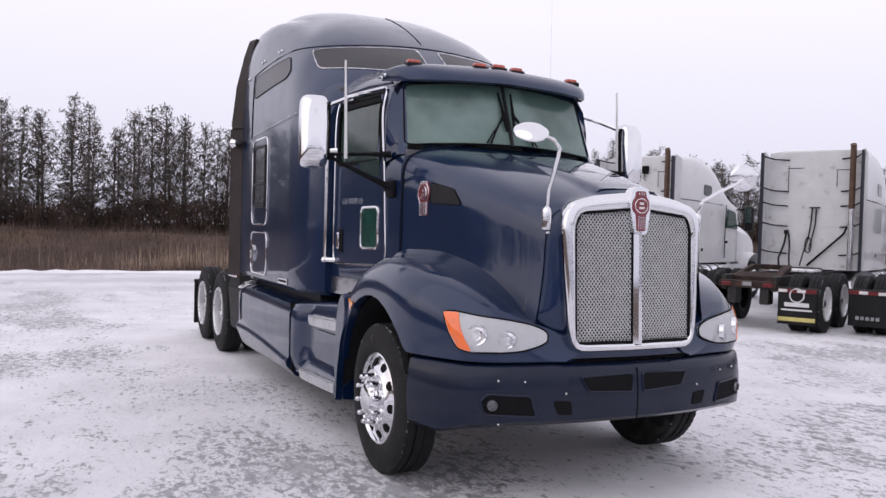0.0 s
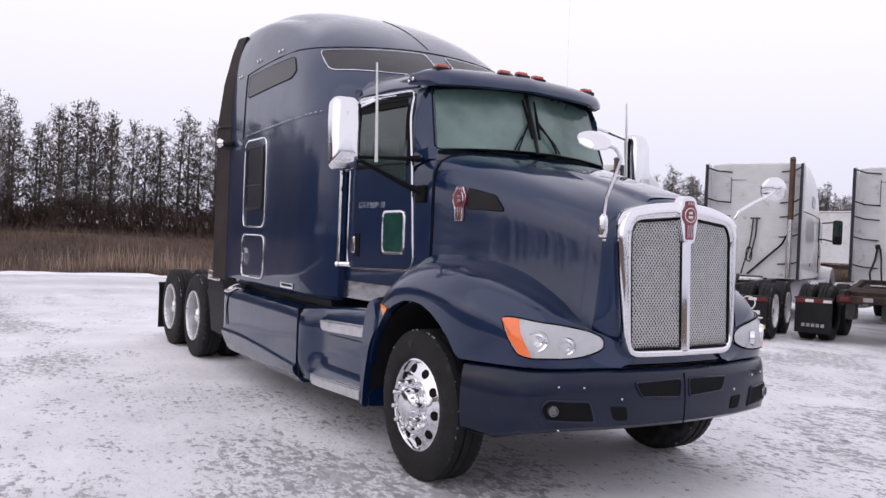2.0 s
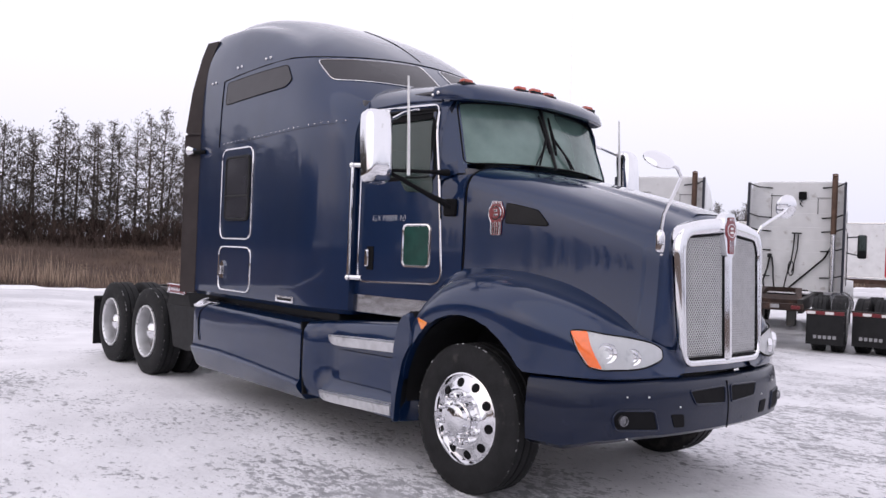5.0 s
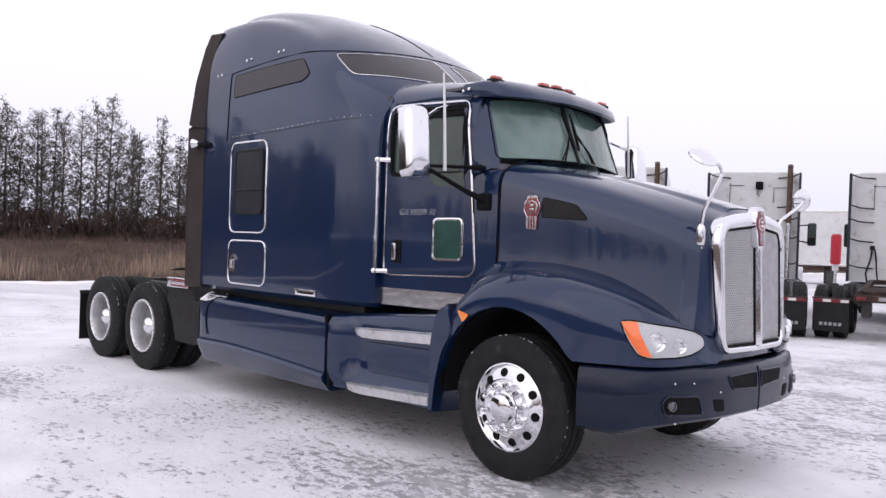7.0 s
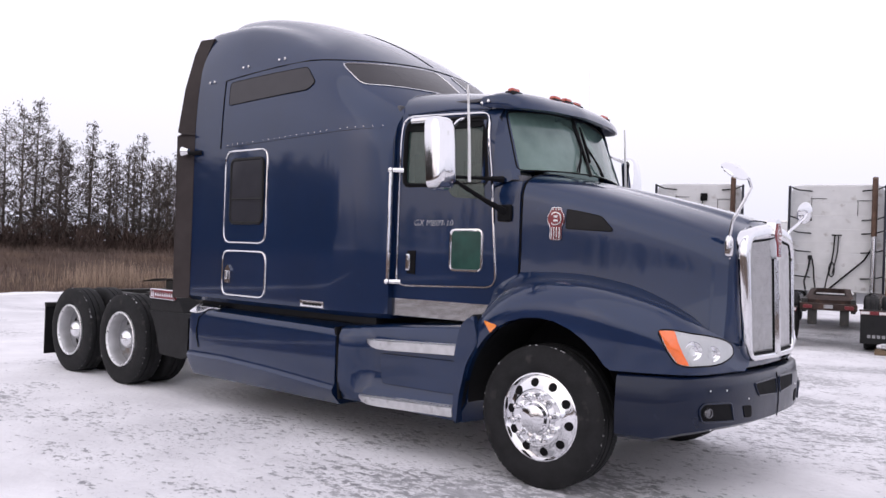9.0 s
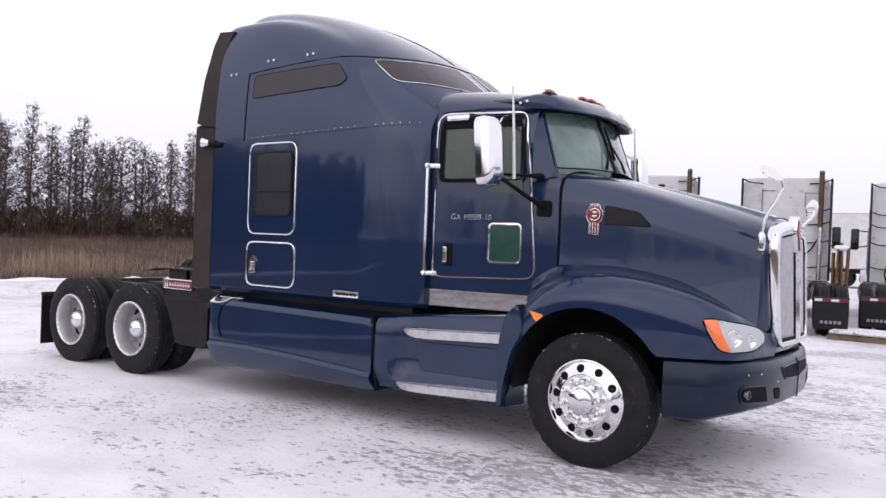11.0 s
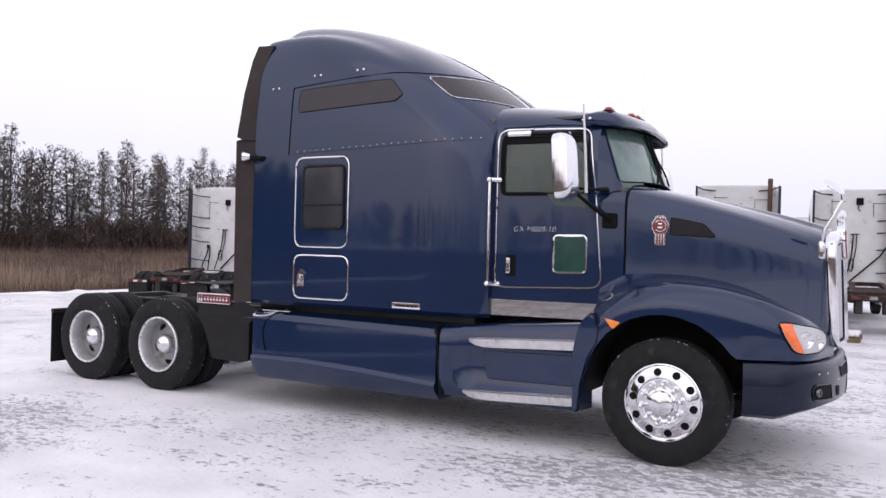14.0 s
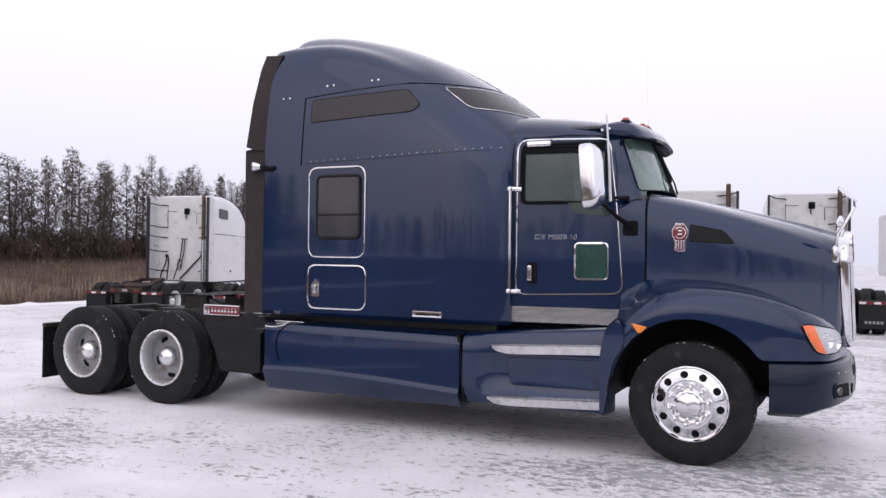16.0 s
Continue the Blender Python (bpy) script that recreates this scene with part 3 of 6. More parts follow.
def cab_ring(x):
    w, zt = cab_width(x), interp(x, CABTOP)
    half = [cab_side(x, z) for z in (1.06, 1.3, 1.7, 2.13, 2.3, 2.45, 2.62, 2.70)]
    y0 = abs(half[-1][1])
    for f in (0.94, 0.86, 0.74, 0.55, 0.3, 0.0):
        y = y0 * f
        half.append((x, -y, 2.3 + (zt - 2.3) * max(0, 1 - (y / w) ** 3.4) ** (1 / 3.4)))
    return half + [(p[0], -p[1], p[2]) for p in reversed(half[:-1])]


cab_xs = [-1.66, -1.485, -1.3, -1.1, -0.9, -0.745, -0.66]
nring = len(cab_ring(-1.0))
bm = loft([cab_ring(x) for x in cab_xs], closed=False, skip=lambda i, j: 1 <= i <= 4 and (3 <= j <= 5 or nring - 2 - 5 <= j <= nring - 2 - 3))
cab = part("cab", bm, M_PAINT, truck, "glossy navy cab with chrome-edged doors")

# cowl and lower front of the cab
def cowl_ring(x):
    w = cab_width(x)
    half = [(x, -w, 1.06), (x, -w, 1.6), (x, -w, 2.05), (x, -w + 0.03, 2.14), (x, -w * 0.8, 2.175), (x, 0, 2.21)]
    return half + [(p[0], -p[1], p[2]) for p in reversed(half[:-1])]


part("cowl", loft([cowl_ring(x) for x in (-0.70, -0.6, -0.5, -0.43)]), M_PAINT, cab)
part("cab_floor", box((1.2, 1.75, 0.08), (-1.1, 0, 1.12), 0.02), M_GREYCLOTH, cab)
part("cab_rear_wall", box((0.04, 1.9, 1.7), (-1.63, 0, 1.95), 0.01), M_GREYCLOTH, cab)
part("headliner", box((0.95, 1.6, 0.03), (-1.15, 0, 2.80), 0.01), M_GREYCLOTH, cab)
part("dashboard", loft([[(-0.95, y, 1.75), (-0.9, y, 2.05), (-0.75, y, 2.16), (-0.45, y, 2.19), (-0.45, y, 1.75)] for y in (-0.82, 0.82)]), M_GREYCLOTH, cab)
for y in (-0.5, 0.5):
    part("seat", loft([[(x, y + s * wd, z) for x, z in ((-1.5, 1.35), (-1.05, 1.38), (-1.03, 1.50), (-1.33, 1.53), (-1.42, 2.38), (-1.54, 2.40))] for s, wd in ((-1, 0.24), (1, 0.24))]), M_GREYCLOTH, cab)
bm = lathe([(0.2, 0), (0.215, 0.015), (0.23, 0), (0.215, -0.015), (0.2, 0)], segs=24, axis="x")
bmesh.ops.rotate(bm, cent=(0, 0, 0), matrix=Euler((0, radians(25), 0)).to_matrix(), verts=bm.verts[:])
bmesh.ops.translate(bm, vec=(-0.93, 0.5, 2.0), verts=bm.verts[:])
part("steering_wheel", bm, M_BLACK, cab)


def screen(s, v, lift=0.0):
    """The curved windscreen: s across from -1 to 1, v up from 0 to 1."""
    xb, xt = -0.335 - 0.17 * s * s, -0.545 - 0.13 * s * s
    return (xb + (xt - xb) * v + lift, s * (0.845 - 0.05 * v), (2.24 - 0.035 * s * s) * (1 - v) + (2.76 - 0.05 * s * s) * v)


ws = rounded([(-0.97, 0.04), (0.97, 0.04), (0.97, 0.96), (-0.97, 0.96)], 0.08)
bm = loft([[screen(-0.97 + 1.94 * k / 20, v) for k in range(21)] for v in (0.03, 0.2, 0.4, 0.6, 0.8, 0.97)], closed=False)
glass = part("windscreen", bm, M_SCREEN, cab, "greenish windscreen with paler patches")
glass.visible_shadow = False
part("screen_gasket", trim([(a, b) for a, b in ws], lambda s, v, lift: screen(s, v, lift), 0.006, 0.002), M_SEAM, glass)
part("screen_divider", tube([screen(0.0, 0.02 + 0.16 * k, 0.006) for k in range(7)], 0.015, 6), M_BLACK, glass)
for side in (1, -1):
    pillar = [[cab_side(-0.665, z) for z in (2.1, 2.2, 2.35, 2.5, 2.65, 2.78)],
              [(screen(-1, v)[0] - 0.02, screen(-1, v)[1] - 0.012, screen(-1, v)[2]) for v in (-0.1, 0.08, 0.3, 0.55, 0.8, 1.02)],
              [screen(-0.95, v, 0.006) for v in (-0.1, 0.08, 0.3, 0.55, 0.8, 1.02)],
              [screen(-0.95, v, -0.05) for v in (-0.1, 0.08, 0.3, 0.55, 0.8, 1.02)]]
    if side < 0:
        pillar = [[(p[0], -p[1], p[2]) for p in r] for r in pillar]
    part("windscreen_pillar", loft(pillar, closed=False), M_PAINT, cab)
    for s0, s1 in ((0.09, 0.30),):
        w = part("wiper", tube([screen(-side * 0.04 - 0.0, 0.25, 0.02), screen(-side * 0.05, 0.5, 0.025), screen(-side * 0.07, 0.84, 0.02)], [0.010, 0.014, 0.008], 6), M_SEAM, cab)
        part("wiper_arm", tube([screen(-side * 0.05, 0.52, 0.03), screen(-side * 0.16, 0.25, 0.035), screen(-side * 0.22, 0.06, 0.02)], 0.008, 6), M_SEAM, w)
        part("wiper_link", tube([screen(-side * 0.052, 0.46, 0.03), screen(-side * 0.19, 0.22, 0.035), screen(-side * 0.26, 0.06, 0.02)], 0.006, 6), M_SEAM, w)
part("windscreen_header", loft([[screen(-1 + 0.1 * k, 0.97, 0.0) for k in range(21)], [screen(-1 + 0.1 * k, 1.12, -0.02) for k in range(21)],
                                [(-0.68, 0.80 * (-1 + 0.1 * k), cab_ring(-0.66)[0][2] * 0 + 2.86 - 0.08 * (-1 + 0.1 * k) ** 2) for k in range(21)]], closed=False), M_PAINT, cab)

# sun visor with five marker lamps
V_UP_X = [(0, -0.665), (0.8, -0.695), (0.93, -0.74), (1, -0.82)]
V_UP_Z = [(0, 2.895), (0.8, 2.858), (0.93, 2.83), (1, 2.79)]
V_LOW_X = [(0, -0.40), (0.5, -0.425), (0.8, -0.49), (0.9, -0.545), (0.95, -0.64), (1, -0.79)]
V_LOW_Z = [(0, 2.735), (0.5, 2.722), (0.9, 2.71), (1, 2.74)]


def visor_at(s, f, lift=0.0):
    """A point of the visor: s across from -1 to 1, f down from its root to its lip."""
    q = abs(s)
    u = Vector((interp(q, V_UP_X), 0.875 * s, interp(q, V_UP_Z)))
    l = Vector((interp(q, V_LOW_X), 0.885 * s, interp(q, V_LOW_Z)))
    return u.lerp(l, f) + Vector((0.034, 0.012 * s, 0.034)) * (4 * f * (1 - f)) ** 0.8 + Vector((0.5, 0, 0.85)) * lift


rings = []
for k in range(33):
    s = -1 + k / 16
    curve = [visor_at(s, f) for f in (0, 0.12, 0.28, 0.45, 0.62, 0.78, 0.9, 1.0)]
    inner = [p + Vector((-0.03, 0, -0.026)) for p in curve[:-1]] + [curve[-1] + Vector((-0.03, 0, -0.010))]
    rings.append([tuple(p) for p in curve] + [tuple(p) for p in reversed(inner)])
visor = part("sun_visor", loft(rings), M_PAINT, cab, "dark blue curved sun visor")
for s in (-0.80, -0.185, 0.0, 0.185, 0.80):
    at = visor_at(s, 0.17, 0.006)
    lamp = part("marker_lamp", box((0.06, 0.105, 0.042), at, 0.018, segs=3), M_ROOFLAMP, visor, "orange roof marker lamp")
    part("lamp_base", box((0.08, 0.125, 0.03), at - Vector((0, 0, 0.020)), 0.006), M_BLACK, lamp)
for side in (1, -1):
    for k in range(2):
        bm = bmesh.new()
        bmesh.ops.create_uvsphere(bm, u_segments=10, v_segments=6, radius=0.015, matrix=Matrix.Translation((-0.805 + 0.06 * k, -0.886 * side, 2.754 + 0.011 * k)))
        part("visor_bolt", bm, M_CHROME, visor)

# doors
for side in (1, -1):
    on = cab_side if side > 0 else left(cab_side)
    edge = rounded([(-1.545, 1.305), (-0.605, 1.335), (-0.665, 2.10), (-0.735, 2.685), (-1.545, 2.695)], 0.10, 6)
    low = rounded([(-1.53, 1.32), (-0.62, 1.35), (-0.66, 2.10), (-1.53, 2.12)], 0.05)
    door = part("door", drape(low, on, 0.005, 4), M_PAINT, cab)
    part("door_trim", trim(edge, on, 0.0085, 0.006), M_CHROME, door)
    g = part("door_window", loft([[on(x, z, -0.012) for x in (-1.49, -1.3, -1.1, -0.9, -0.74)] for z in (2.12, 2.25, 2.4, 2.55, 2.63)], closed=False), M_GLASS, door, "greenish door window")
    g.visible_shadow = False
    part("window_gasket", trim(rounded([(-1.485, 2.13), (-0.745, 2.13), (-0.765, 2.62), (-1.485, 2.62)], 0.05), on, 0.009, 0.005), M_SEAM, g)
    part("window_surround", trim(rounded([(-1.505, 2.12), (-0.715, 2.12), (-0.765, 2.645), (-1.505, 2.645)], 0.06), on, 0.022, -0.012), M_SEAM, g, "black rubber window surround")
    part("window_header", drape(rounded([(-1.50, 2.565), (-0.79, 2.572), (-0.765, 2.640), (-1.50, 2.645)], 0.02), on, 0.004, 2), M_SEAM, g, "black band over the window")
    part("window_frame", tube([on(-0.745, 2.13, 0.004), on(-0.765, 2.62, 0.004)], 0.02, 6), M_PAINT, g)
    part("lower_dip_glass", drape(rounded([(-1.10, 2.14), (-1.015, 2.025), (-0.725, 2.005), (-0.74, 2.14)], 0.03), on, 0.010, 3), M_GLASS, g)
    pw = rounded([(-1.02, 1.452), (-0.735, 1.455), (-0.735, 1.772), (-1.02, 1.768)], 0.045)
    peep = part("peep_window", drape(pw, on, 0.010, 3), M_GREENSIGN, door, "green tinted lower door window")
    part("peep_trim", trim(pw, on, 0.011, 0.008), M_CHROME, peep)
    h = part("door_handle", box((0.045, 0.03, 0.14), on(-1.42, 1.50, 0.02), 0.014, segs=3), M_CHROME, door)
    part("handle_pocket", box((0.09, 0.012, 0.19), on(-1.40, 1.50, 0.004), 0.005), M_SEAM, door)
    rail = part("grab_rail", tube([on(-1.588, 1.335, 0.06), on(-1.588, 2.248, 0.06)], 0.017, 10), M_CHROME, cab, "vertical chrome grab rail")
    for z in (1.335, 2.248):
        part("rail_bracket", tube([on(-1.52, z, -0.01), on(-1.595, z, 0.06)], [0.026, 0.022], 8), M_CHROME, rail)
        bm = bmesh.new()
        bmesh.ops.create_uvsphere(bm, u_segments=12, v_segments=8, radius=0.028, matrix=Matrix.Translation(on(-1.595, z, 0.06)))
        part("rail_end", bm, M_CHROME, rail)
    part("door_lamp", box((0.23, 0.04, 0.055), on(-1.36, 2.652, 0.016), 0.022, segs=3), M_CHROME, door)
    part("door_rain_rail", tube([on(-1.52, 2.715, 0.006), on(-1.1, 2.735, 0.006), on(-0.76, 2.72, 0.006)], 0.009, 6), M_PAINT, cab)
    dent = random.Random(9)
    part("sill_strip", loft([[on(-1.60 + 1.02 * k / 40, 1.062 + 0.139 * q / 8, 0.006 + dent.uniform(0, 0.0012)) for q in range(9)] for k in range(41)], closed=False), M_WORNALU, cab, "dented stainless sill strip", sharp=80)
# handwriting in white marker on the door
fc = bpy.data.curves.new("door_writing", "FONT")
fc.body, fc.size, fc.extrude, fc.shear = "GX MB09-10", 0.071, 0.0005, 0.15
fc.offset = -0.0022
wr = new("door_writing", fc)
wr.parent = cab
wr.data.materials.append(M_CHALK)
p0 = cab_side(-1.385, 1.797, 0.009)
wr.matrix_world = Matrix.Translation(p0) @ Euler((radians(90), 0, math.atan2(cab_width(-1.375) - cab_width(-1.0), 0.375))).to_matrix().to_4x4()

# ---- hood ----
HTOP = [(-0.43, 2.235), (0.0, 2.155), (0.5, 2.04), (0.87, 1.945), (1.17, 1.85)]
HWID = [(-0.43, 0.855), (-0.16, 0.805), (0.4, 0.715), (0.9, 0.615), (1.17, 0.545)]
HLOW = [(-0.43, 1.49), (0.0, 1.48), (0.4, 1.42), (0.8, 1.25), (1.0, 1.09), (1.17, 0.93)]


def hood_square(x):
    """How square the shoulders are: more so at the windscreen."""
    return interp(x, [(-0.43, 4.2), (0.2, 3.2), (1.17, 2.6)])


def hood_side(x, z, lift=0.0):
    w, zt, e = interp(x, HWID), interp(x, HTOP), hood_square(x)
    z0 = zt - 0.34
    u = min(max(0, (z - z0) / 0.34), 1)
    flare = max(0, (1.62 - z)) ** 2 * 0.18
    return (x, -w * (1 - u ** e) ** (1 / e) - flare - lift, z)


def hood_ring(x):
    w, zt, zl, e = interp(x, HWID), interp(x, HTOP), interp(x, HLOW), hood_square(x)
    half = [hood_side(x, zl - 0.06 + (zt - 0.34 - zl + 0.06) * k / 6) for k in range(7)]
    # the middle stands proud of the shoulders towards the nose
    lift = 0.032 * min(max((x + 0.35) / 1.4, 0), 1)
    rise = lambda y: lift * (min(max((abs(y) - 0.20) / 0.05, 0), 1) if abs(y) < 0.5 else min(max((0.62 - abs(y)) / 0.12, 0), 1))
    end = math.acos((0.31 / w) ** (e / 2))
    top = [(x, -w * math.cos(end * k / 10) ** (2 / e), zt - 0.34 + 0.34 * math.sin(end * k / 10) ** (2 / e)) for k in range(1, 11)]
    for y in (0.29, 0.255, 0.23, 0.205, 0.17, 0.10, 0.0):
        top.append((x, -y, zt - 0.34 + 0.34 * (1 - (y / w) ** e) ** (1 / e)))
    half = half + [(p[0], p[1], p[2] - rise(p[1])) for p in top]
    return half + [(p[0], -p[1], p[2]) for p in reversed(half[:-1])]


hood_rings = [hood_ring(-0.415 + (1.045 + 0.415) * k / 16) for k in range(17)]
hood = part("hood", loft(hood_rings, closed=False), M_PAINT, truck, "glossy navy sloped hood")
part("hood_gap", tube([(-0.425, p[1] * 0.999, p[2] - 0.002) for p in hood_ring(-0.425)], 0.007, 5), M_SEAM, hood)
for side in (1, -1):
    on = hood_side if side > 0 else left(hood_side)
    # badge: upright red and silver emblem, and the dark intake scoop behind it
    em = rounded([(-0.190, 1.708), (-0.106, 1.708), (-0.106, 1.805), (-0.085, 1.838), (-0.085, 1.888), (-0.108, 1.918), (-0.112, 1.943), (-0.184, 1.943), (-0.188, 1.918), (-0.211, 1.888), (-0.211, 1.838), (-0.190, 1.805)], 0.016, 3)
    e = part("side_emblem", drape(em, on, 0.012, 3), M_RED, hood, "red and chrome side emblem")
    bm = lathe([(0.040, 0.0), (0.042, 0.006), (0.050, 0.006), (0.052, 0.0)], segs=24, axis="y")
    bmesh.ops.scale(bm, vec=(1, -side, 1), verts=bm.verts[:])
    bmesh.ops.translate(bm, vec=on(-0.148, 1.863, 0.012), verts=bm.verts[:])
    part("emblem_ring", bm, M_CHROME, e)
    part("emblem_edge", trim(em, on, 0.0028, 0.012), M_CHROME, e)
    part("emblem_glyph", box((0.034, 0.006, 0.016), on(-0.148, 1.878, 0.016), 0.003), M_CHROME, e)
    part("emblem_glyph", box((0.040, 0.006, 0.016), on(-0.148, 1.848, 0.016), 0.003), M_CHROME, e)
    for k in range(3):
        part("emblem_glyph", box((0.013, 0.006, 0.014), on(-0.170 + 0.022 * k, 1.930, 0.016), 0.003), M_CHROME, e)
    for k in range(4):
        part("emblem_bar", box((0.011, 0.008, 0.085), on(-0.178 + 0.020 * k, 1.757, 0.014), 0.002), M_CHROME, e)
    sc = rounded([(-0.072, 1.792), (0.265, 1.776), (0.275, 1.79), (0.19, 1.882), (0.05, 1.912), (-0.068, 1.932)], 0.014)
    part("air_intake", drape(sc, on, 0.006, 4), M_BLACK, hood, "black mesh air intake")
    part("intake_edge", trim(sc, on, 0.0035, 0.004), M_SEAM, hood)
    bead = [(-0.38 + 1.36 * k / 30) for k in range(31)]
    part("hood_flare", tube([(p[0], p[1] * side + 0.016 * side, p[2]) for p in [hood_side(x, interp(x, HLOW) + 0.015) for x in bead]], [0.004 + 0.012 * math.sin(math.pi * min(0.5, k / 20, (30 - k) / 28)) for k in range(31)], 14, flat=0.7), M_PAINT, hood)

# ---- front wings ----
WOUT = [(-0.68, 1.205), (-0.3, 1.24), (0.3, 1.24), (0.55, 1.21), (0.8, 1.11), (0.9, 1.055), (0.98, 0.975), (1.03, 0.86), (1.07, 0.69), (1.10, 0.545), (1.13, 0.46)]
WRID = [(-0.68, 1.03), (-0.58, 1.15), (-0.42, 1.295), (-0.24, 1.382), (-0.1, 1.408), (0.05, 1.418), (0.34, 1.392), (0.63, 1.328), (0.78, 1.28), (1.0, 1.155), (1.06, 1.08), (1.11, 0.985), (1.13, 0.96)]


def arch(x):
    d = 0.62 ** 2 - (x + 0.01) ** 2
    return 0.55 + math.sqrt(d) if d > 0.0 and x < 0.53 else 0.875


def wing_side(x, z, lift=0.0):
    w, zr = interp(x, WOUT), interp(x, WRID)
    u = min(1, max(0, (z - (zr - 0.2)) / 0.2))
    return (x + lift * 0.7, -w + 0.13 * u ** 2.2 - lift * 0.7, z)


def wing_ring(x):
    w, zr, zl = interp(x, WOUT), interp(x, WRID), arch(x)
    yc, zc = interp(min(x, 1.06), HWID) - 0.02, interp(min(x, 1.06), HLOW)
    if x > 1.06:
        yc = min(yc - (x - 1.06) * 2, w - 0.02)
    ring = [(x, -yc, zc), (x, -(yc * 0.75 + (w - 0.2) * 0.25), zc * 0.72 + zr * 0.28 - 0.012), (x, -(yc * 0.4 + (w - 0.2) * 0.6), zc * 0.35 + zr * 0.65 - 0.012)]
    for k in range(7):
        z = zr - 0.2 * k / 6
        ring.append((x, wing_side(x, z)[1], max(z, zl + 0.004 * (6 - k))))
    z0 = max(zr - 0.2, zl)
    for k in range(1, 4):
        ring.append((x, -w, z0 + (zl - z0) * k / 3))
    ring.append((x, -w + 0.012, zl - 0.006))
    ring.append((x, -w + 0.07, zl + 0.004))
    return ring


wing_xs = [-0.62, -0.60, -0.57, -0.52, -0.45, -0.36, -0.25, -0.12, 0, 0.12, 0.25, 0.36, 0.44, 0.50, 0.54, 0.60, 0.68, 0.76, 0.84, 0.92, 0.97, 1.01, 1.04, 1.07, 1.10, 1.13]
for side in (1, -1):
    rings = [wing_ring(x) for x in wing_xs]
    if side < 0:
        rings = [[(p[0], -p[1], p[2]) for p in r] for r in rings]
    wing = part("front_wing", loft(rings, closed=False), M_PAINT, truck, "navy front wing over the steer tyre", sharp=50)
    on = wing_side if side > 0 else left(wing_side)
    # wheel well
    liner = [[(-0.01 + 0.615 * math.cos(a), y * side, 0.55 + 0.615 * math.sin(a)) for a in [math.radians(-5 + 190 * k / 20) for k in range(21)]] for y in (-1.17, -0.62)]
    part("wheel_well", loft(liner, closed=False), M_BLACK, wing)
    part("wheel_well_wall", loft([[(p[0], p[1], p[2]) for p in liner[1]], [(p[0] * 0.05, p[1], 0.6) for p in liner[1]]], closed=False), M_SEAM, wing)
    # lower rear leg of the wing
    leg = rounded([(-0.712, 0.35), (-0.678, 0.335), (-0.66, 0.55), (-0.60, 0.80), (-0.50, 0.95), (-0.56, 1.16), (-0.665, 1.06), (-0.715, 0.86)], 0.06)
    bm = extrude(leg, -1.24 * side, -1.19 * side)
    rim_edges = [e for e in bm.edges if all(abs(v.co.y + 1.24 * side) < 0.001 for v in e.verts)]
    bmesh.ops.bevel(bm, geom=rim_edges, offset=0.022, segments=3, affect="EDGES", profile=0.5)
    part("wing_leg", bm, M_PAINT, wing)
    part("leg_liner", extrude([(x - 0.012, z + 0.01) for x, z in leg], -1.187 * side, -0.95 * side), M_BLACK, wing)
    part("side_marker", drape(rounded([(-0.47, 1.115), (-0.40, 1.03), (-0.335, 1.09)], 0.02), on, 0.014, 3), M_ORANGE, wing, "orange triangular side marker")
    # headlight
    hl = rounded([(0.80, 1.15), (0.87, 1.152), (0.95, 1.132), (1.01, 1.118), (1.05, 1.09), (1.074, 1.045), (1.084, 0.975), (1.062, 0.928), (0.96, 0.926), (0.905, 0.945), (0.855, 1.03)], 0.03, 3)
    lampb = part("headlight", drape(hl, on, 0.012, 6, 0.03), M_LENS, wing, "clear headlight with amber corner")
    lampb.visible_shadow = False
    inner_hl = [(0.985 + (x - 0.985) * 0.97, 1.03 + (z - 1.03) * 0.95) for x, z in hl]
    part("reflector", drape(inner_hl, on, -0.014, 6, 0.03), M_REFLECTOR, lampb, "dull silver reflector panel")
    part("turn_signal", drape(rounded([(0.803, 1.146), (0.88, 1.148), (0.968, 0.932), (0.912, 0.947), (0.862, 1.03)], 0.012, 3), on, 0.017, 4), M_AMBER, lampb)
    part("headlight_gasket", trim(hl, on, 0.006, 0.008), M_SEAM, lampb)
    for x, z, big in ((0.98, 1.025, 0.95), (1.04, 1.0, 0.8)):
        ang = math.atan2(-0.69 * side, 0.72)
        bm = lathe([(0.0, 0.002), (0.022, 0.004), (0.03, 0.010), (0.034, -0.004), (0.05, 0.004), (0.060, 0.010), (0.064, 0.004), (0.066, -0.02)], segs=22, axis="x")
        bmesh.ops.scale(bm, vec=(1, big, big), verts=bm.verts[:])
        bmesh.ops.rotate(bm, cent=(0, 0, 0), matrix=Euler((0, 0, ang)).to_matrix(), verts=bm.verts[:])
        bmesh.ops.translate(bm, vec=on(x, z, 0.006), verts=bm.verts[:])
        part("reflector_bowl", bm, M_CHROME, lampb)

# ---- grille ----
BPLAN = [(-1.0, 0.585), (-0.985, 0.70), (-0.93, 0.85), (-0.85, 0.96), (-0.74, 1.045), (-0.56, 1.115), (-0.45, 1.142), (-0.28, 1.168), (0, 1.186)]


def bplan(s):
    q = -abs(s)
    x = interp(q, BPLAN)
    return Vector((x, s * 1.205))


def bumper_at(s, z, lift=0.0):
    p = bplan(s)
    d = (bplan(min(s + 0.02, 1)) - bplan(max(s - 0.02, -1))).normalized()
    n = Vector((d.y, -d.x))
    if n.x < 0:
        n = -n
    t = (z - 0.44) / 0.41
    off = 0.02 * math.sin(math.pi * min(max(t, 0), 1)) + lift
    return (p.x + n.x * off, p.y + n.y * off, z)


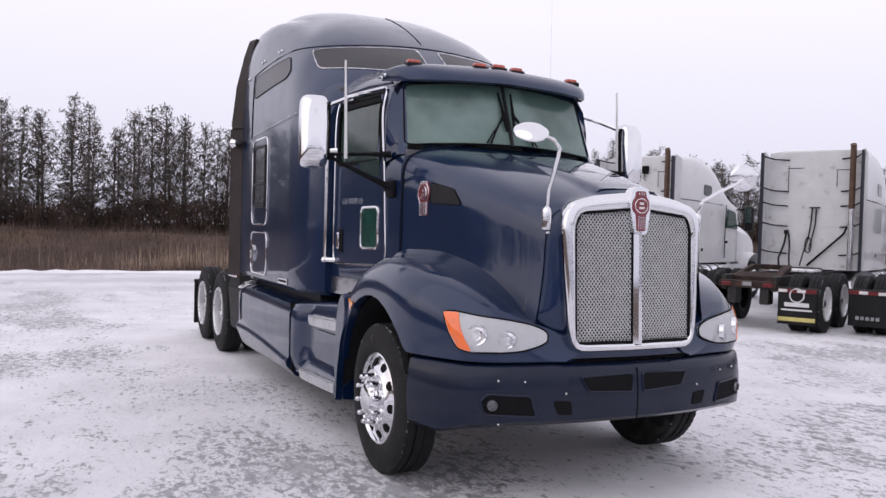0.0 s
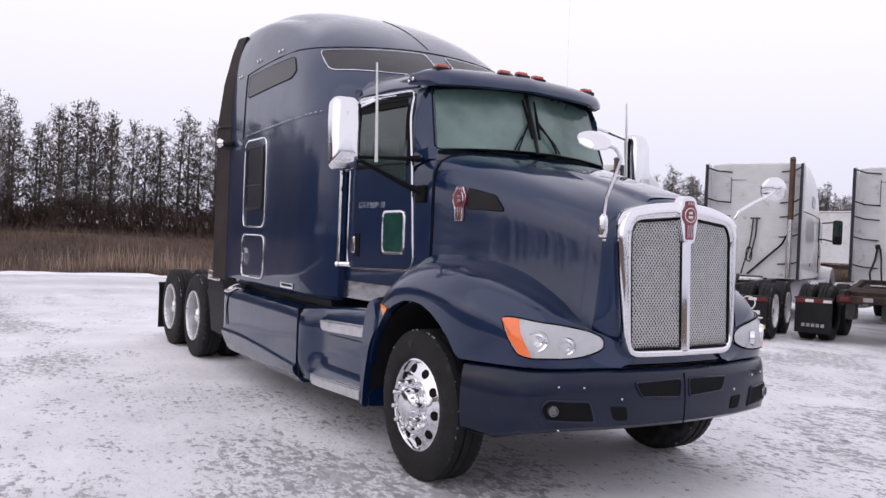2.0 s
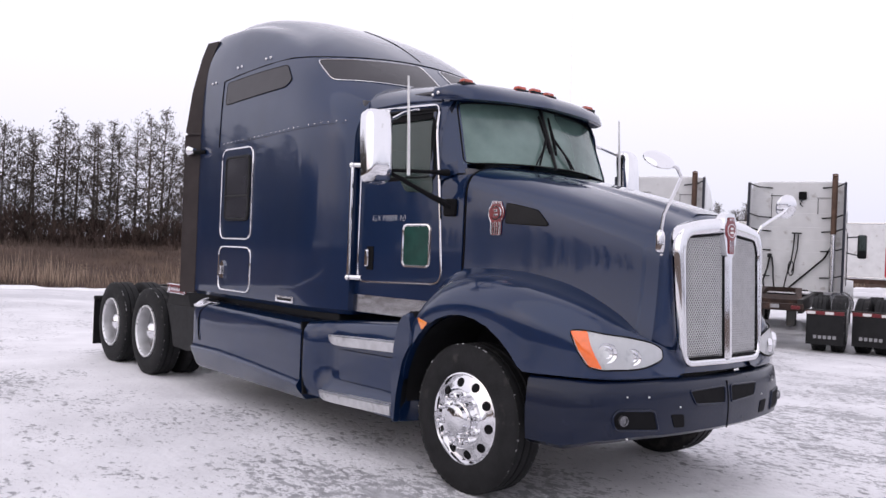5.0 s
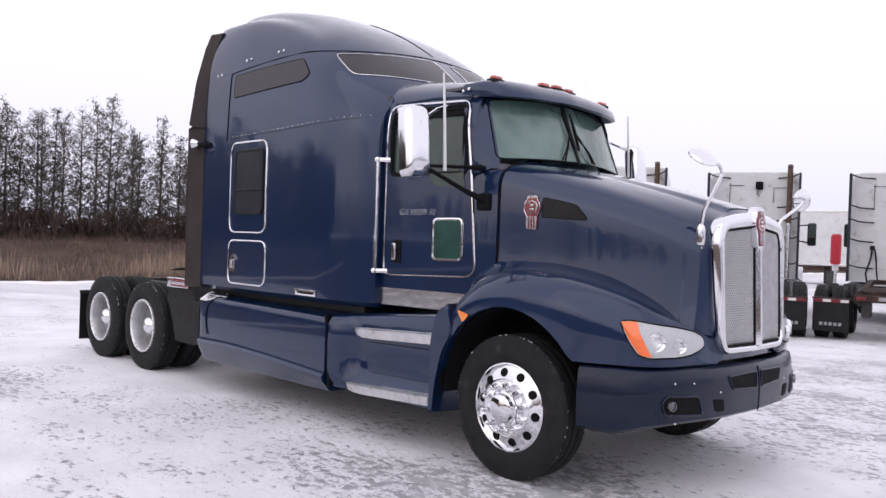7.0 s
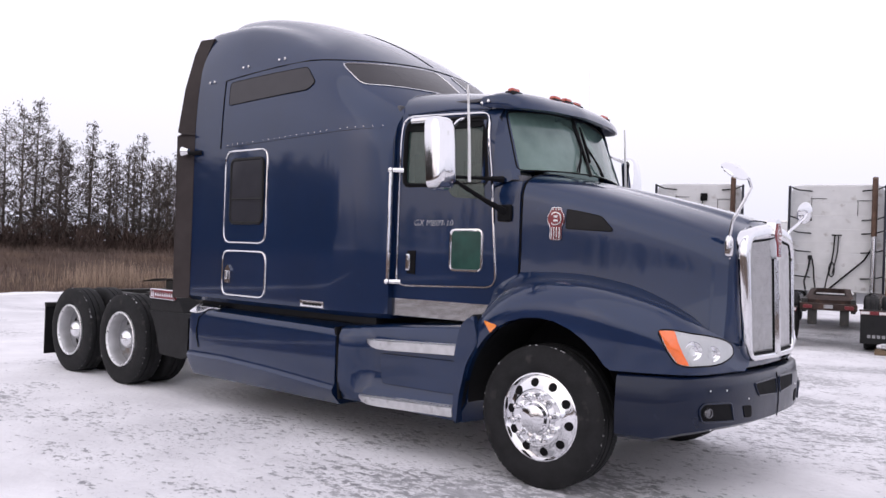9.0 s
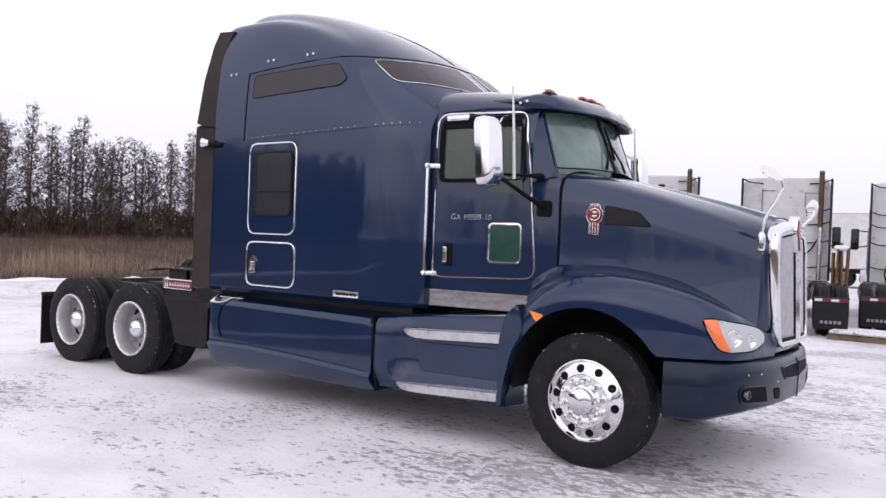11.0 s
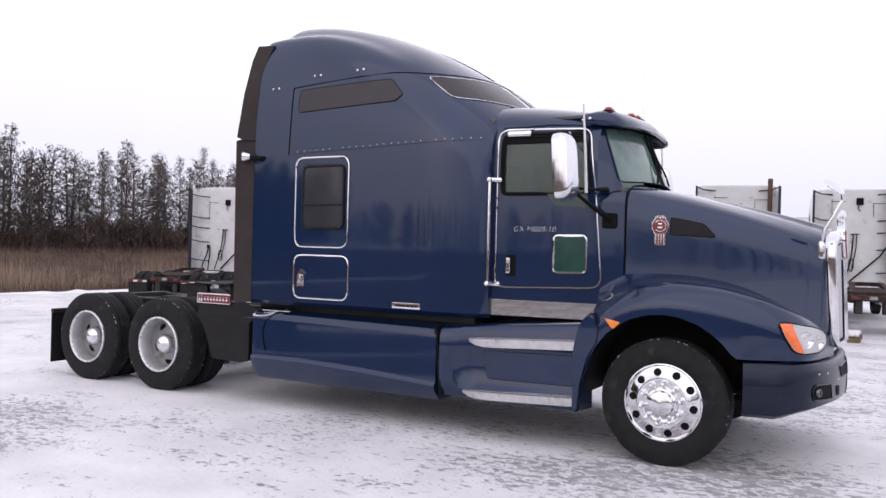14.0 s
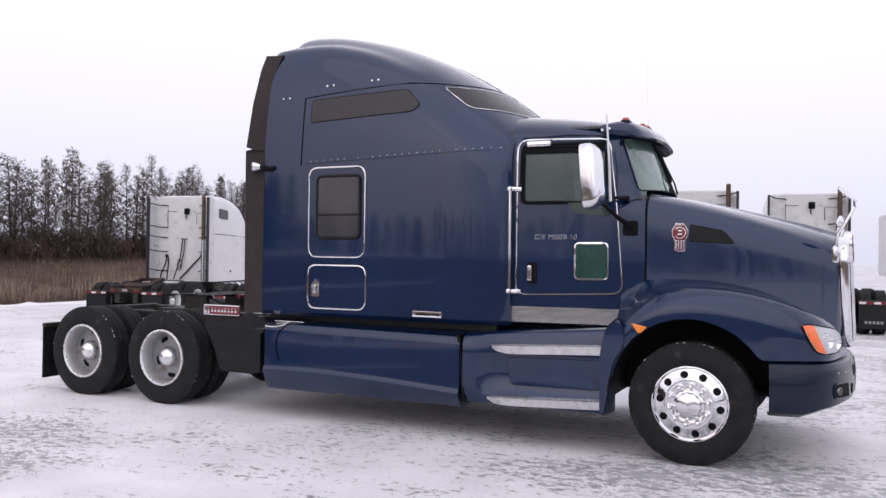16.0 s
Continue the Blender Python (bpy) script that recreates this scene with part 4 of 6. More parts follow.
def face(y, z, lift=0.0):
    return (1.19 - 0.03 * abs(y) / 0.5 - 0.038 * (z - 0.95) / 0.9 + lift, y, z)


outer = rounded([(-0.44, 0.932), (0.44, 0.932), (0.475, 1.1), (0.508, 1.69), (0.465, 1.79), (0.28, 1.842), (0.0, 1.868), (-0.28, 1.842), (-0.465, 1.79), (-0.508, 1.69), (-0.475, 1.1)], 0.09, 5)
inner = rounded([(-0.425, 0.975), (0.425, 0.975), (0.43, 1.66), (0.395, 1.735), (0.0, 1.772), (-0.395, 1.735), (-0.43, 1.66)], 0.05, 5)


def by_angle(poly, n=96):
    c = Vector((0, 1.38))
    out = []
    for k in range(n):
        a = 2 * math.pi * k / n
        d = Vector((math.cos(a), math.sin(a)))
        best = None
        for i in range(len(poly)):
            p, q = Vector(poly[i]) - c, Vector(poly[(i + 1) % len(poly)]) - c
            e = q - p
            den = d.x * e.y - d.y * e.x
            if abs(den) < 1e-9:
                continue
            t = (p.x * e.y - p.y * e.x) / den
            u = (p.x * d.y - p.y * d.x) / den
            if t > 0 and -1e-6 <= u <= 1 + 1e-6 and (best is None or t > best):
                best = t
        out.append(tuple(c + d * best))
    return out


oo, ii = by_angle(outer), by_angle(inner)
def band(f, lift):
    return [face(*Vector(a).lerp(Vector(b), f), lift) for a, b in zip(oo, ii)]


surround = [[face(p[0] * 0.96, 1.38 + (p[1] - 1.38) * 0.97, -0.095) for p in oo]]
surround += [band(f, h) for f, h in ((0.0, -0.075), (0.0, -0.03), (0.015, -0.012), (0.07, 0.0), (0.14, 0.004), (0.30, 0.007), (0.55, 0.009), (0.78, 0.008), (0.93, 0.002), (1.0, -0.010), (1.0, -0.05))]
grille = part("grille_surround", loft(surround, caps=False), M_CHROME, hood, "polished chrome grille surround", sharp=75)
hr = by_angle([(p[1], p[2]) for p in hood_ring(0.94)])
nose = []
hr2 = by_angle([(p[1], p[2]) for p in hood_ring(1.04)])
for f in (0.0, 0.2, 0.4, 0.6, 0.8, 1.0):
    nose.append([tuple(Vector((0.94, a[0] * 1.003, 1.38 + (a[1] - 1.38) * 1.003)) * (1 - f) ** 2 + Vector((1.04, c[0] * 1.006, 1.38 + (c[1] - 1.38) * 1.006)) * (2 * f * (1 - f)) + Vector(face(*b, -0.07)) * (f * f)) for a, b, c in zip(hr, oo, hr2)])
nose.append([face(p[0] * 0.96, 1.38 + (p[1] - 1.38) * 0.97, -0.10) for p in oo])
part("hood_nose", loft(nose, caps=False), M_PAINT, hood, sharp=60)
part("nose_valance", loft([[bumper_at(-0.62 + 0.062 * k, z, l) for z, l in ((0.985, -0.13), (0.965, -0.075), (0.93, -0.055), (0.885, -0.06), (0.875, -0.10))] for k in range(21)], closed=False), M_PAINT, hood)
part("grille_backing", loft([[face(*p, -0.045) for p in ii], [face(p[0] * 0.5, 1.38 + (p[1] - 1.38) * 0.5, -0.045) for p in ii], [face(p[0] * 0.01, 1.38 + (p[1] - 1.38) * 0.01, -0.045) for p in ii]], caps=False), M_SEAM, hood)


def clip(p, d, poly):
    lo, hi = -9.0, 9.0
    for i in range(len(poly)):
        a, b = Vector(poly[i]), Vector(poly[(i + 1) % len(poly)])
        n = Vector((-(b - a).y, (b - a).x))
        num, den = n.dot(a - p), n.dot(d)
        if abs(den) < 1e-9:
            if num > 0:
                return None
            continue
        t = num / den
        if den > 0:
            lo = max(lo, t)
        else:
            hi = min(hi, t)
    return (lo, hi) if hi - lo > 0.01 else None


for side in (-1, 1):
    half = [(0.032, 0.982), (0.418, 0.982), (0.426, 1.655), (0.390, 1.730), (0.032, 1.765)]
    half = [(y * side, z) for y, z in half]
    if side < 0:
        half = half[::-1]
    bm = bmesh.new()
    for dy, off in ((1, 0.0), (-1, 0.005)):
        d = Vector((dy * 0.62, 0.785)).normalized()
        nrm = Vector((-d.y, d.x))
        c = Vector((0.22 * side, 1.38))
        for k in range(-36, 37):
            p = c + nrm * (0.0185 * k)
            r = clip(p, d, half)
            if r:
                a, b = p + d * r[0], p + d * r[1]
                tube([face(a.x, a.y, -0.022 + off), face(b.x, b.y, -0.022 + off)], 0.004, 4, bm=bm)
    part("grille_mesh", bm, M_MESH, grille, "woven silver wire mesh", smooth=False)
    part("mesh_rim", tube([face(y, z, -0.012) for y, z in dense(half, 0.1)], 0.009, 6, closed=True), M_SEAM, grille)
bar = [[face(-0.034, z, 0.0), face(-0.012, z, 0.022), face(0.012, z, 0.022), face(0.034, z, 0.0)] for z in (0.97, 1.2, 1.45, 1.78)]
part("grille_bar", loft(bar, closed=False), M_CHROME, grille)
crest = part("crest", drape(rounded([(-0.045, 1.615), (0.045, 1.615), (0.06, 1.685), (0.078, 1.789), (0.06, 1.885), (0.0, 1.906), (-0.06, 1.885), (-0.078, 1.789), (-0.06, 1.685)], 0.03),
                            lambda y, z, lift: face(y, z, lift + 0.010), 0.012, 4, 0.05), M_CHROME, grille, "chrome crest holding a red emblem")
shield = rounded([(-0.030, 1.637), (0.030, 1.637), (0.034, 1.732), (0.060, 1.763), (0.060, 1.811), (0.036, 1.843), (0.036, 1.872), (-0.036, 1.872), (-0.036, 1.843), (-0.060, 1.811), (-0.060, 1.763), (-0.034, 1.732)], 0.014, 3)
on_crest = lambda y, z, lift: face(y, z, lift + 0.022)
part("crest_shield", drape(shield, on_crest, 0.006, 3, 0.02), M_RED, crest, "dark red enamel shield")
bm = tube([face(0.046 * math.cos(a), 1.786 + 0.042 * math.sin(a), 0.029) for a in [2 * math.pi * k / 24 for k in range(24)]], 0.0028, 6, closed=True)
part("crest_ring", bm, M_CHROME, crest)
for k in range(4):
    part("crest_bar", box((0.008, 0.0055, 0.076), face(-0.0225 + 0.015 * k, 1.686, 0.028), 0.002), M_CHROME, crest)
for k in (-1, 0, 1):
    part("crest_bar", box((0.008, 0.006, 0.016), face(0.018 * k, 1.856, 0.028), 0.002), M_CHROME, crest)
for z, wd in ((1.799, 0.030), (1.773, 0.036)):
    part("crest_glyph", box((0.006, wd, 0.014), face(0, z, 0.029), 0.002), M_WHITERIM, crest)

# ---- bumper ----
rings = []
for k in range(41):
    s = -1 + k / 20
    zb = interp(abs(s), [(0, 0.515), (0.6, 0.513), (0.85, 0.488), (0.92, 0.46), (0.97, 0.44), (1.0, 0.452)])
    ring = [bumper_at(s, 0.855, -0.10), bumper_at(s, 0.858, -0.03), bumper_at(s, 0.842, -0.004)]
    ring += [bumper_at(s, 0.835 + (zb + 0.03 - 0.835) * j / 7, 0.0) for j in range(1, 8)]
    ring += [bumper_at(s, zb, -0.05), bumper_at(s, zb + 0.02, -0.12)]
    rings.append(ring)
bumper = part("bumper", loft(rings, closed=False), M_BUMPER, truck, "dark blue moulded front bumper", sharp=50)
for side in (1, -1):
    def bon(s, z, lift=0.0, side=side):
        p = bumper_at(-abs(s) * side, z, lift)
        return p
    # recess, tow hole and intake: flat black plates paint the shade inside them
    fr = rounded([(0.545, 0.572), (0.775, 0.585), (0.79, 0.66), (0.765, 0.70), (0.575, 0.692)], 0.02, 3)
    rec = part("fog_recess", drape(fr, bon, 0.004, 3), M_SEAM, bumper, "black fog lamp recess")
    part("recess_edge", trim(fr, bon, 0.007, 0.004), M_BUMPER, rec)
    c = Vector(bon(0.745, 0.642, 0.012))
    bm = lathe([(0.0, 0.002), (0.022, 0.004), (0.024, 0.012), (0.030, 0.012), (0.033, 0.0), (0.033, -0.01)], segs=20, axis="x")
    bmesh.ops.rotate(bm, cent=(0, 0, 0), matrix=Euler((0, 0, radians(-18 * side))).to_matrix(), verts=bm.verts[:])
    bmesh.ops.translate(bm, vec=c, verts=bm.verts[:])
    part("fog_lamp", bm, M_FOG, rec)
    part("tow_hole", drape(rounded([(0.365, 0.575), (0.44, 0.58), (0.465, 0.66), (0.375, 0.655)], 0.015, 3), bon, 0.004, 3), M_SEAM, bumper, "dark tow hook opening")
    part("lower_intake", drape(rounded([(0.03, 0.69), (0.285, 0.705), (0.325, 0.79), (0.03, 0.80)], 0.02, 3), bon, 0.004, 3), M_SEAM, bumper, "dark intake slot")
    part("intake_edge", trim(rounded([(0.03, 0.69), (0.285, 0.705), (0.325, 0.79), (0.03, 0.80)], 0.02, 3), bon, 0.006, 0.003), M_BUMPER, bumper)
    for s, z in ((0.72, 0.775), (0.60, 0.77), (0.715, 0.53), (0.40, 0.70)):
        bm = bmesh.new()
        bmesh.ops.create_uvsphere(bm, u_segments=8, v_segments=6, radius=0.006, matrix=Matrix.Translation(bon(s, z, 0.002)))
        part("bumper_bolt", bm, M_WHITERIM, bumper)
part("bumper_joint", tube([bumper_at(0, 0.53 + 0.075 * k, 0.0) for k in range(5)], 0.005, 5), M_SEAM, bumper)
rings = [[bumper_at(s, 0.865, -0.12), bumper_at(s, 0.90, -0.14), bumper_at(s, 0.90, -0.3), bumper_at(s, 0.80, -0.3)] for s in [-0.9 + 0.09 * k for k in range(21)]]
part("bumper_gap_panel", loft(rings, closed=True), M_SEAM, truck)
# unseen black tray, added to keep light off the ground below the nose
part("shade_tray", box((1.15, 1.4, 0.05), (0.22, 0, 0.56), 0.02), M_SEAM, truck)

# ---- skirts and steps ----
for side in (1, -1):
    def ys(ring):
        return [(x, y * side, z) for x, y, z in ring]
    rings = []
    for x, inset, zt in ((-4.16, 0.05, 0.95), (-4.13, 0.012, 0.965), (-4.05, 0.0, 0.975), (-3.5, 0, 0.97), (-2.8, 0, 0.962), (-2.2, 0, 0.955), (-1.985, 0.004, 0.95)):
        cz = interp(x, [(-4.16, 0.488), (-3.7, 0.497), (-3.2, 0.485), (-2.6, 0.455), (-1.98, 0.415)])
        rings.append(ys([(x, -0.95, zt + 0.01), (x, -1.12 + inset, zt), (x, -1.215 + inset, zt - 0.035), (x, -1.245 + inset, zt - 0.11), (x, -1.243 + inset, cz + 0.045), (x, -1.272 + inset, cz), (x, -1.262 + inset, cz - 0.035),
                         (x, -1.205 + inset, 0.32), (x, -1.17 + inset, 0.285), (x, -0.95, 0.285)]))
    skirt = part("side_skirt", loft(rings), M_PAINT, truck, "navy fuel tank fairing")
    part("skirt_seam", tube([(x, y * side, z) for x, y, z in ((-3.76, -1.11, 0.976), (-3.86, -1.215, 0.940), (-3.95, -1.248, 0.865), (-3.985, -1.250, 0.76), (-3.975, -1.250, 0.66), (-3.94, -1.252, 0.575))], 0.006, 5), M_SEAM, skirt)
    # bright metal pieces stand in for sky mirrored on the painted rear top
    part("skirt_sky_glint", loft([ys([(x, -1.10, 0.990), (x, yy * 0.4 - 0.66, zz * 0.4 + 0.612), (x, yy - 0.006, zz + 0.014), (x, yy, zz)]) for x, yy, zz in ((-4.12, -1.240, 0.905), (-4.0, -1.242, 0.905), (-3.92, -1.235, 0.92), (-3.84, -1.19, 0.955), (-3.77, -1.13, 0.975))], closed=False), M_ALU, skirt)
    part("skirt_top_glint", box((0.35, 0.10, 0.012), (-3.86, -1.15 * side, 0.978), 0.004, rot=(12 * side, 0, 0)), M_ALU, skirt)
    # step box: flush with the skirt at its rear edge, hollowed over the steps
    full = (-1.12, -1.20, -1.228, -1.232, -1.232, -1.230, -1.225, -1.19)
    hollow = (-1.07, -1.108, -1.122, -1.124, -1.126, -1.134, -1.195, -1.18)
    rings = []
    for x, f in ((-1.955, 0.0), (-1.93, 0.0), (-1.85, 0.12), (-1.78, 0.45), (-1.70, 0.85), (-1.62, 1.0), (-1.2, 1.0), (-0.70, 1.0), (-0.66, 1.0)):
        zt = 0.955 + (x + 1.955) * 0.07
        zs = (zt, zt - 0.03, 0.87, 0.78, 0.62, 0.48, 0.42, 0.345)
        rings.append(ys([(x, -0.90, zt + 0.01)] + [(x, p + (q - p) * f, z) for p, q, z in zip(full, hollow, zs)] + [(x, -0.9, 0.33)]))
    box_f = part("step_fairing", loft(rings), M_PAINT, truck, "navy step box fairing", sharp=50)
    part("fairing_gap", box((0.03, 0.20, 0.60), (-1.97, -1.13 * side, 0.64), 0.004, rot=(0, -6, 0)), M_SEAM, box_f)

    def hollow_at(x, z, lift, side=side):
        return (x, (interp(z, [(0.42, -1.195), (0.48, -1.134), (0.62, -1.126), (0.78, -1.124), (0.87, -1.122)]) - lift) * side, z)
    inset_panel = rounded([(-1.53, 0.52), (-0.74, 0.53), (-0.73, 0.775), (-1.57, 0.755)], 0.04)
    part("step_panel", drape(inset_panel, hollow_at, 0.012, 4), M_PAINT, box_f)
    part("panel_groove", trim(inset_panel, hollow_at, 0.003, 0.009), M_SEAM, box_f)
    for x0, x1, z0, z1, h, y_in, y_out in ((-1.748, -0.705, 0.858, 0.908, 0.078, -1.06, -1.195), (-1.765, -0.712, 0.412, 0.457, 0.072, -1.10, -1.262)):
        rings = []
        for f, out, deep in ((0.0, 0.45, 0.12), (0.04, 0.68, 0.42), (0.10, 0.86, 0.75), (0.18, 0.97, 0.95), (0.3, 1.0, 1.0), (0.65, 1.0, 1.0), (0.985, 0.98, 1.0), (1.0, 0.94, 0.94)):
            x, zt = x0 + (x1 - x0) * f, z0 + (z1 - z0) * f
            yo = y_in + (y_out - y_in) * out
            rings.append(ys([(x, y_in, zt), (x, yo + 0.012, zt), (x, yo, zt - 0.008), (x, yo + 0.006, zt - h * deep), (x, yo + 0.03, zt - h * deep - 0.004), (x, y_in, zt - h * deep * 0.9)]))
        st = part("step", loft(rings), M_STEP, truck, "brushed aluminium cab step", sharp=50)
        for k in range(24):
            f = 0.14 + 0.82 * k / 23
            for row in (0.30, 0.62):
                part("tread_rib", box((0.018, 0.030, 0.006), (x0 + (x1 - x0) * f, (y_in + (y_out - y_in) * (row + 0.12)) * side, z0 + (z1 - z0) * f), 0.002, segs=1), M_ALU, st)

# ---- frame, deck, fifth wheel ----
for y in (-0.43, 0.43):
    part("frame_rail", box((8.2, 0.09, 0.27), (-3.15, y, 0.80), 0.012), M_DARKMETAL, truck)
for x in (-7.2, -6.6, -6.0, -5.4, -4.7):
    part("crossmember", box((0.12, 0.80, 0.18), (x, 0, 0.80), 0.01), M_DARKMETAL, truck)
part("deck_plate", box((0.55, 1.5, 0.03), (-4.50, 0, 0.985), 0.008), M_ALU, truck, "bright tread deck plate")
bm = loft([[(x, y, 1.145 + (0.012 if -6.1 < x < -5.5 else -0.05 * max(0, -6.1 - x) * 3)) for y in (-0.46, -0.40, -0.16, 0.16, 0.40, 0.46)] for x in (-6.45, -6.25, -6.1, -5.8, -5.5, -5.35, -5.3)], closed=False,
          skip=lambda i, j: i < 3 and j == 2)
bmesh.ops.solidify(bm, geom=bm.faces[:], thickness=0.05)
fifth = part("fifth_wheel", bm, M_DARKMETAL, truck, "greasy black fifth wheel plate")
for y in (-0.36, 0.36):
    part("pivot_bracket", box((0.34, 0.07, 0.24), (-5.8, y, 1.02), 0.02), M_DARKMETAL, fifth)
part("slide_base", box((1.1, 0.86, 0.05), (-5.8, 0, 0.945), 0.01), M_DARKMETAL, fifth)
part("fifth_wheel_end_plate", box((0.05, 0.5, 0.05), (-5.28, 0, 1.13), 0.01), M_REDREF, fifth)
for side in (1, -1):
    q = rounded([(-4.95, 0.865), (-4.17, 0.875), (-4.17, 0.845), (-4.21, 0.83), (-4.21, 0.45), (-4.30, 0.41), (-4.72, 0.42), (-4.79, 0.62), (-4.87, 0.78)], 0.03)
    qf = part("quarter_fender", extrude(q, -1.20 * side, -0.66 * side), M_BLACK, truck, "black quarter fender ahead of the drive tyres")
    part("fender_top_block", loft([[(x, y * side, z) for x, y, z in ((-4.95 + a, -1.19 + a, 0.86), (-4.30 - a, -1.19 + a, 0.86), (-4.30 - a, -0.80 - a, 0.86), (-4.95 + a, -0.80 - a, 0.86))] if z0 == 0 else
                                   [(-4.94, -1.165 * side, 1.02), (-4.47, -1.165 * side, 1.02), (-4.47, -1.0 * side, 1.02), (-4.94, -1.0 * side, 1.02)] for z0, a in ((0, 0.0), (1, 0.0))]), M_BLACK, qf)
    plate = part("name_plate", box((0.46, 0.02, 0.095), (-4.72, -1.178 * side, 1.045), 0.006), M_RED, qf, "dark red plate with pale bars")
    part("plate_frame", trim(rounded([(-4.95, 0.997), (-4.49, 0.997), (-4.49, 1.093), (-4.95, 1.093)], 0.01, 2), lambda u, v, lift, side=side: (u, -1.192 * side, v), 0.006, 0), M_CHROME, plate)
    for k in range(2):
        part("plate_bar", box((0.024, 0.008, 0.07), (-4.925 + 0.034 * k, -1.190 * side, 1.045), 0.003), M_CHROME, plate)
    for k in range(8):
        part("plate_bar", box((0.026, 0.008, 0.044), (-4.845 + 0.044 * k, -1.190 * side, 1.045), 0.003), M_CHROME, plate)
    flap = part("mud_flap", box((0.02, 0.62, 0.60), (-7.36, -0.90 * side, 0.445), 0.006), M_BLACK, truck, "black rubber mud flap")
    part("flap_hanger", box((0.06, 0.66, 0.05), (-7.34, -0.89 * side, 0.765), 0.012), M_DARKMETAL, flap)
    part("tail_lamp_bar", box((0.06, 0.5, 0.10), (-7.30, -0.36 * side, 0.86), 0.012), M_REDREF, truck)
    part("air_tank", tube([(-5.0, -0.62 * side, 0.62), (-4.3, -0.62 * side, 0.62)], 0.13, 14), M_DARKMETAL, truck)
part("tail_crossmember", box((0.10, 1.0, 0.26), (-7.26, 0, 0.82), 0.012), M_DARKMETAL, truck)
part("air_line", tube([(-4.25, 0.1, 1.9), (-4.45, 0.12, 1.5), (-4.6, 0.1, 1.2), (-4.5, 0.15, 1.03)], 0.02, 8), M_SEAM, truck)
part("air_line", tube([(-4.25, -0.15, 1.85), (-4.5, -0.2, 1.55), (-4.7, -0.15, 1.15), (-4.9, -0.1, 1.05)], 0.018, 8), M_RED, truck)
part("engine_block", box((1.3, 0.7, 0.8), (0.1, 0, 1.1), 0.05), M_DARKMETAL, truck)
part("front_axle", tube([(0, -0.9, 0.5), (0, -0.5, 0.38), (0, 0.5, 0.38), (0, 0.9, 0.5)], 0.06, 10), M_DARKMETAL, truck)
for x in (-5.53, -6.72):
    part("drive_axle", tube([(x, -0.9, 0.5), (x, 0.9, 0.5)], 0.10, 12), M_DARKMETAL, truck)


# ---- wheels: built once, shared ----
def mesh_of(name, bm, mat, sharp=40):
    ob = part(name, bm, mat, None, sharp=sharp)
    me = ob.data
    bpy.data.objects.remove(ob)
    return me


def tyre_bm(r=0.505, w=0.258):
    h = w / 2
    prof = [(r * 0.575, -h * 0.72), (r * 0.62, -h * 0.92), (r * 0.74, -h * 1.0), (r * 0.86, -h * 0.97), (r * 0.945, -h * 0.88), (r * 0.985, -h * 0.80)]
    for a in (-0.72, -0.26, 0.26):
        prof += [(r, a * h), (r, (a + 0.34) * h), (r * 0.974, (a + 0.355) * h), (r * 0.974, (a + 0.445) * h)]
    prof = prof[:-2]
    prof += [(r, 0.72 * h), (r * 0.985, 0.80 * h), (r * 0.945, 0.88 * h), (r * 0.86, 0.97 * h), (r * 0.74, h), (r * 0.62, 0.92 * h), (r * 0.575, 0.72 * h)]
    return lathe(prof, segs=56)


def disc_front():
    prof = [(0.300, -0.105), (0.300, -0.118), (0.291, -0.122), (0.284, -0.112), (0.278, -0.098), (0.27, -0.100), (0.25, -0.108), (0.225, -0.118), (0.20, -0.128), (0.19, -0.140), (0.12, -0.143), (0.115, -0.14), (0.115, 0.05), (0.29, 0.05)]
    return lathe(prof, segs=60)


def disc_rear():
    prof = [(0.298, -0.115), (0.298, -0.128), (0.288, -0.132), (0.278, -0.12), (0.268, -0.06), (0.262, 0.02), (0.256, 0.13), (0.10, 0.13), (0.10, 0.15)]
    return lathe(prof, segs=60)


ME_TYRE = mesh_of("tyre", tyre_bm(), M_RUBBER)
ME_RIMF = mesh_of("rim", disc_front(), M_CHROME)
ME_RIMR = mesh_of("rim", disc_rear(), M_SILVER)
ME_RIMW = mesh_of("rim", disc_rear(), M_WHITERIM)
ME_LIP = mesh_of("rim_lip", lathe([(0.304, -0.112), (0.304, -0.131), (0.298, -0.136), (0.288, -0.137), (0.280, -0.130), (0.277, -0.118), (0.284, -0.112)], segs=60), M_LIP)
ME_DISC = mesh_of("wheel_disc", lathe([(0.258, 0.00), (0.252, 0.03), (0.238, 0.05), (0.215, 0.046), (0.165, 0.034), (0.14, 0.032), (0.10, 0.032), (0.098, 0.07)], segs=60), M_DISC)
ME_HUBF = mesh_of("hub_cap", lathe([(0.001, -0.215), (0.07, -0.21), (0.092, -0.20), (0.102, -0.175), (0.115, -0.17), (0.122, -0.155), (0.124, -0.12)], segs=32), M_CHROME)
ME_HUBR = mesh_of("hub_cap", lathe([(0.001, -0.105), (0.045, -0.100), (0.085, -0.078), (0.106, -0.045), (0.114, -0.01), (0.116, 0.05)], segs=32), M_CHROME)
ME_NUT = mesh_of("lug_nut", lathe([(0.001, -0.058), (0.010, -0.055), (0.015, -0.042), (0.017, -0.008), (0.023, -0.004), (0.023, 0.0)], segs=10), M_CHROME)
# hand holes are flat black discs, their inner shade put into the colour
ME_HOLE = mesh_of("hand_hole", lathe([(0.001, -0.002), (0.024, -0.002), (0.029, -0.004), (0.031, 0.0)], segs=18), M_SEAM)
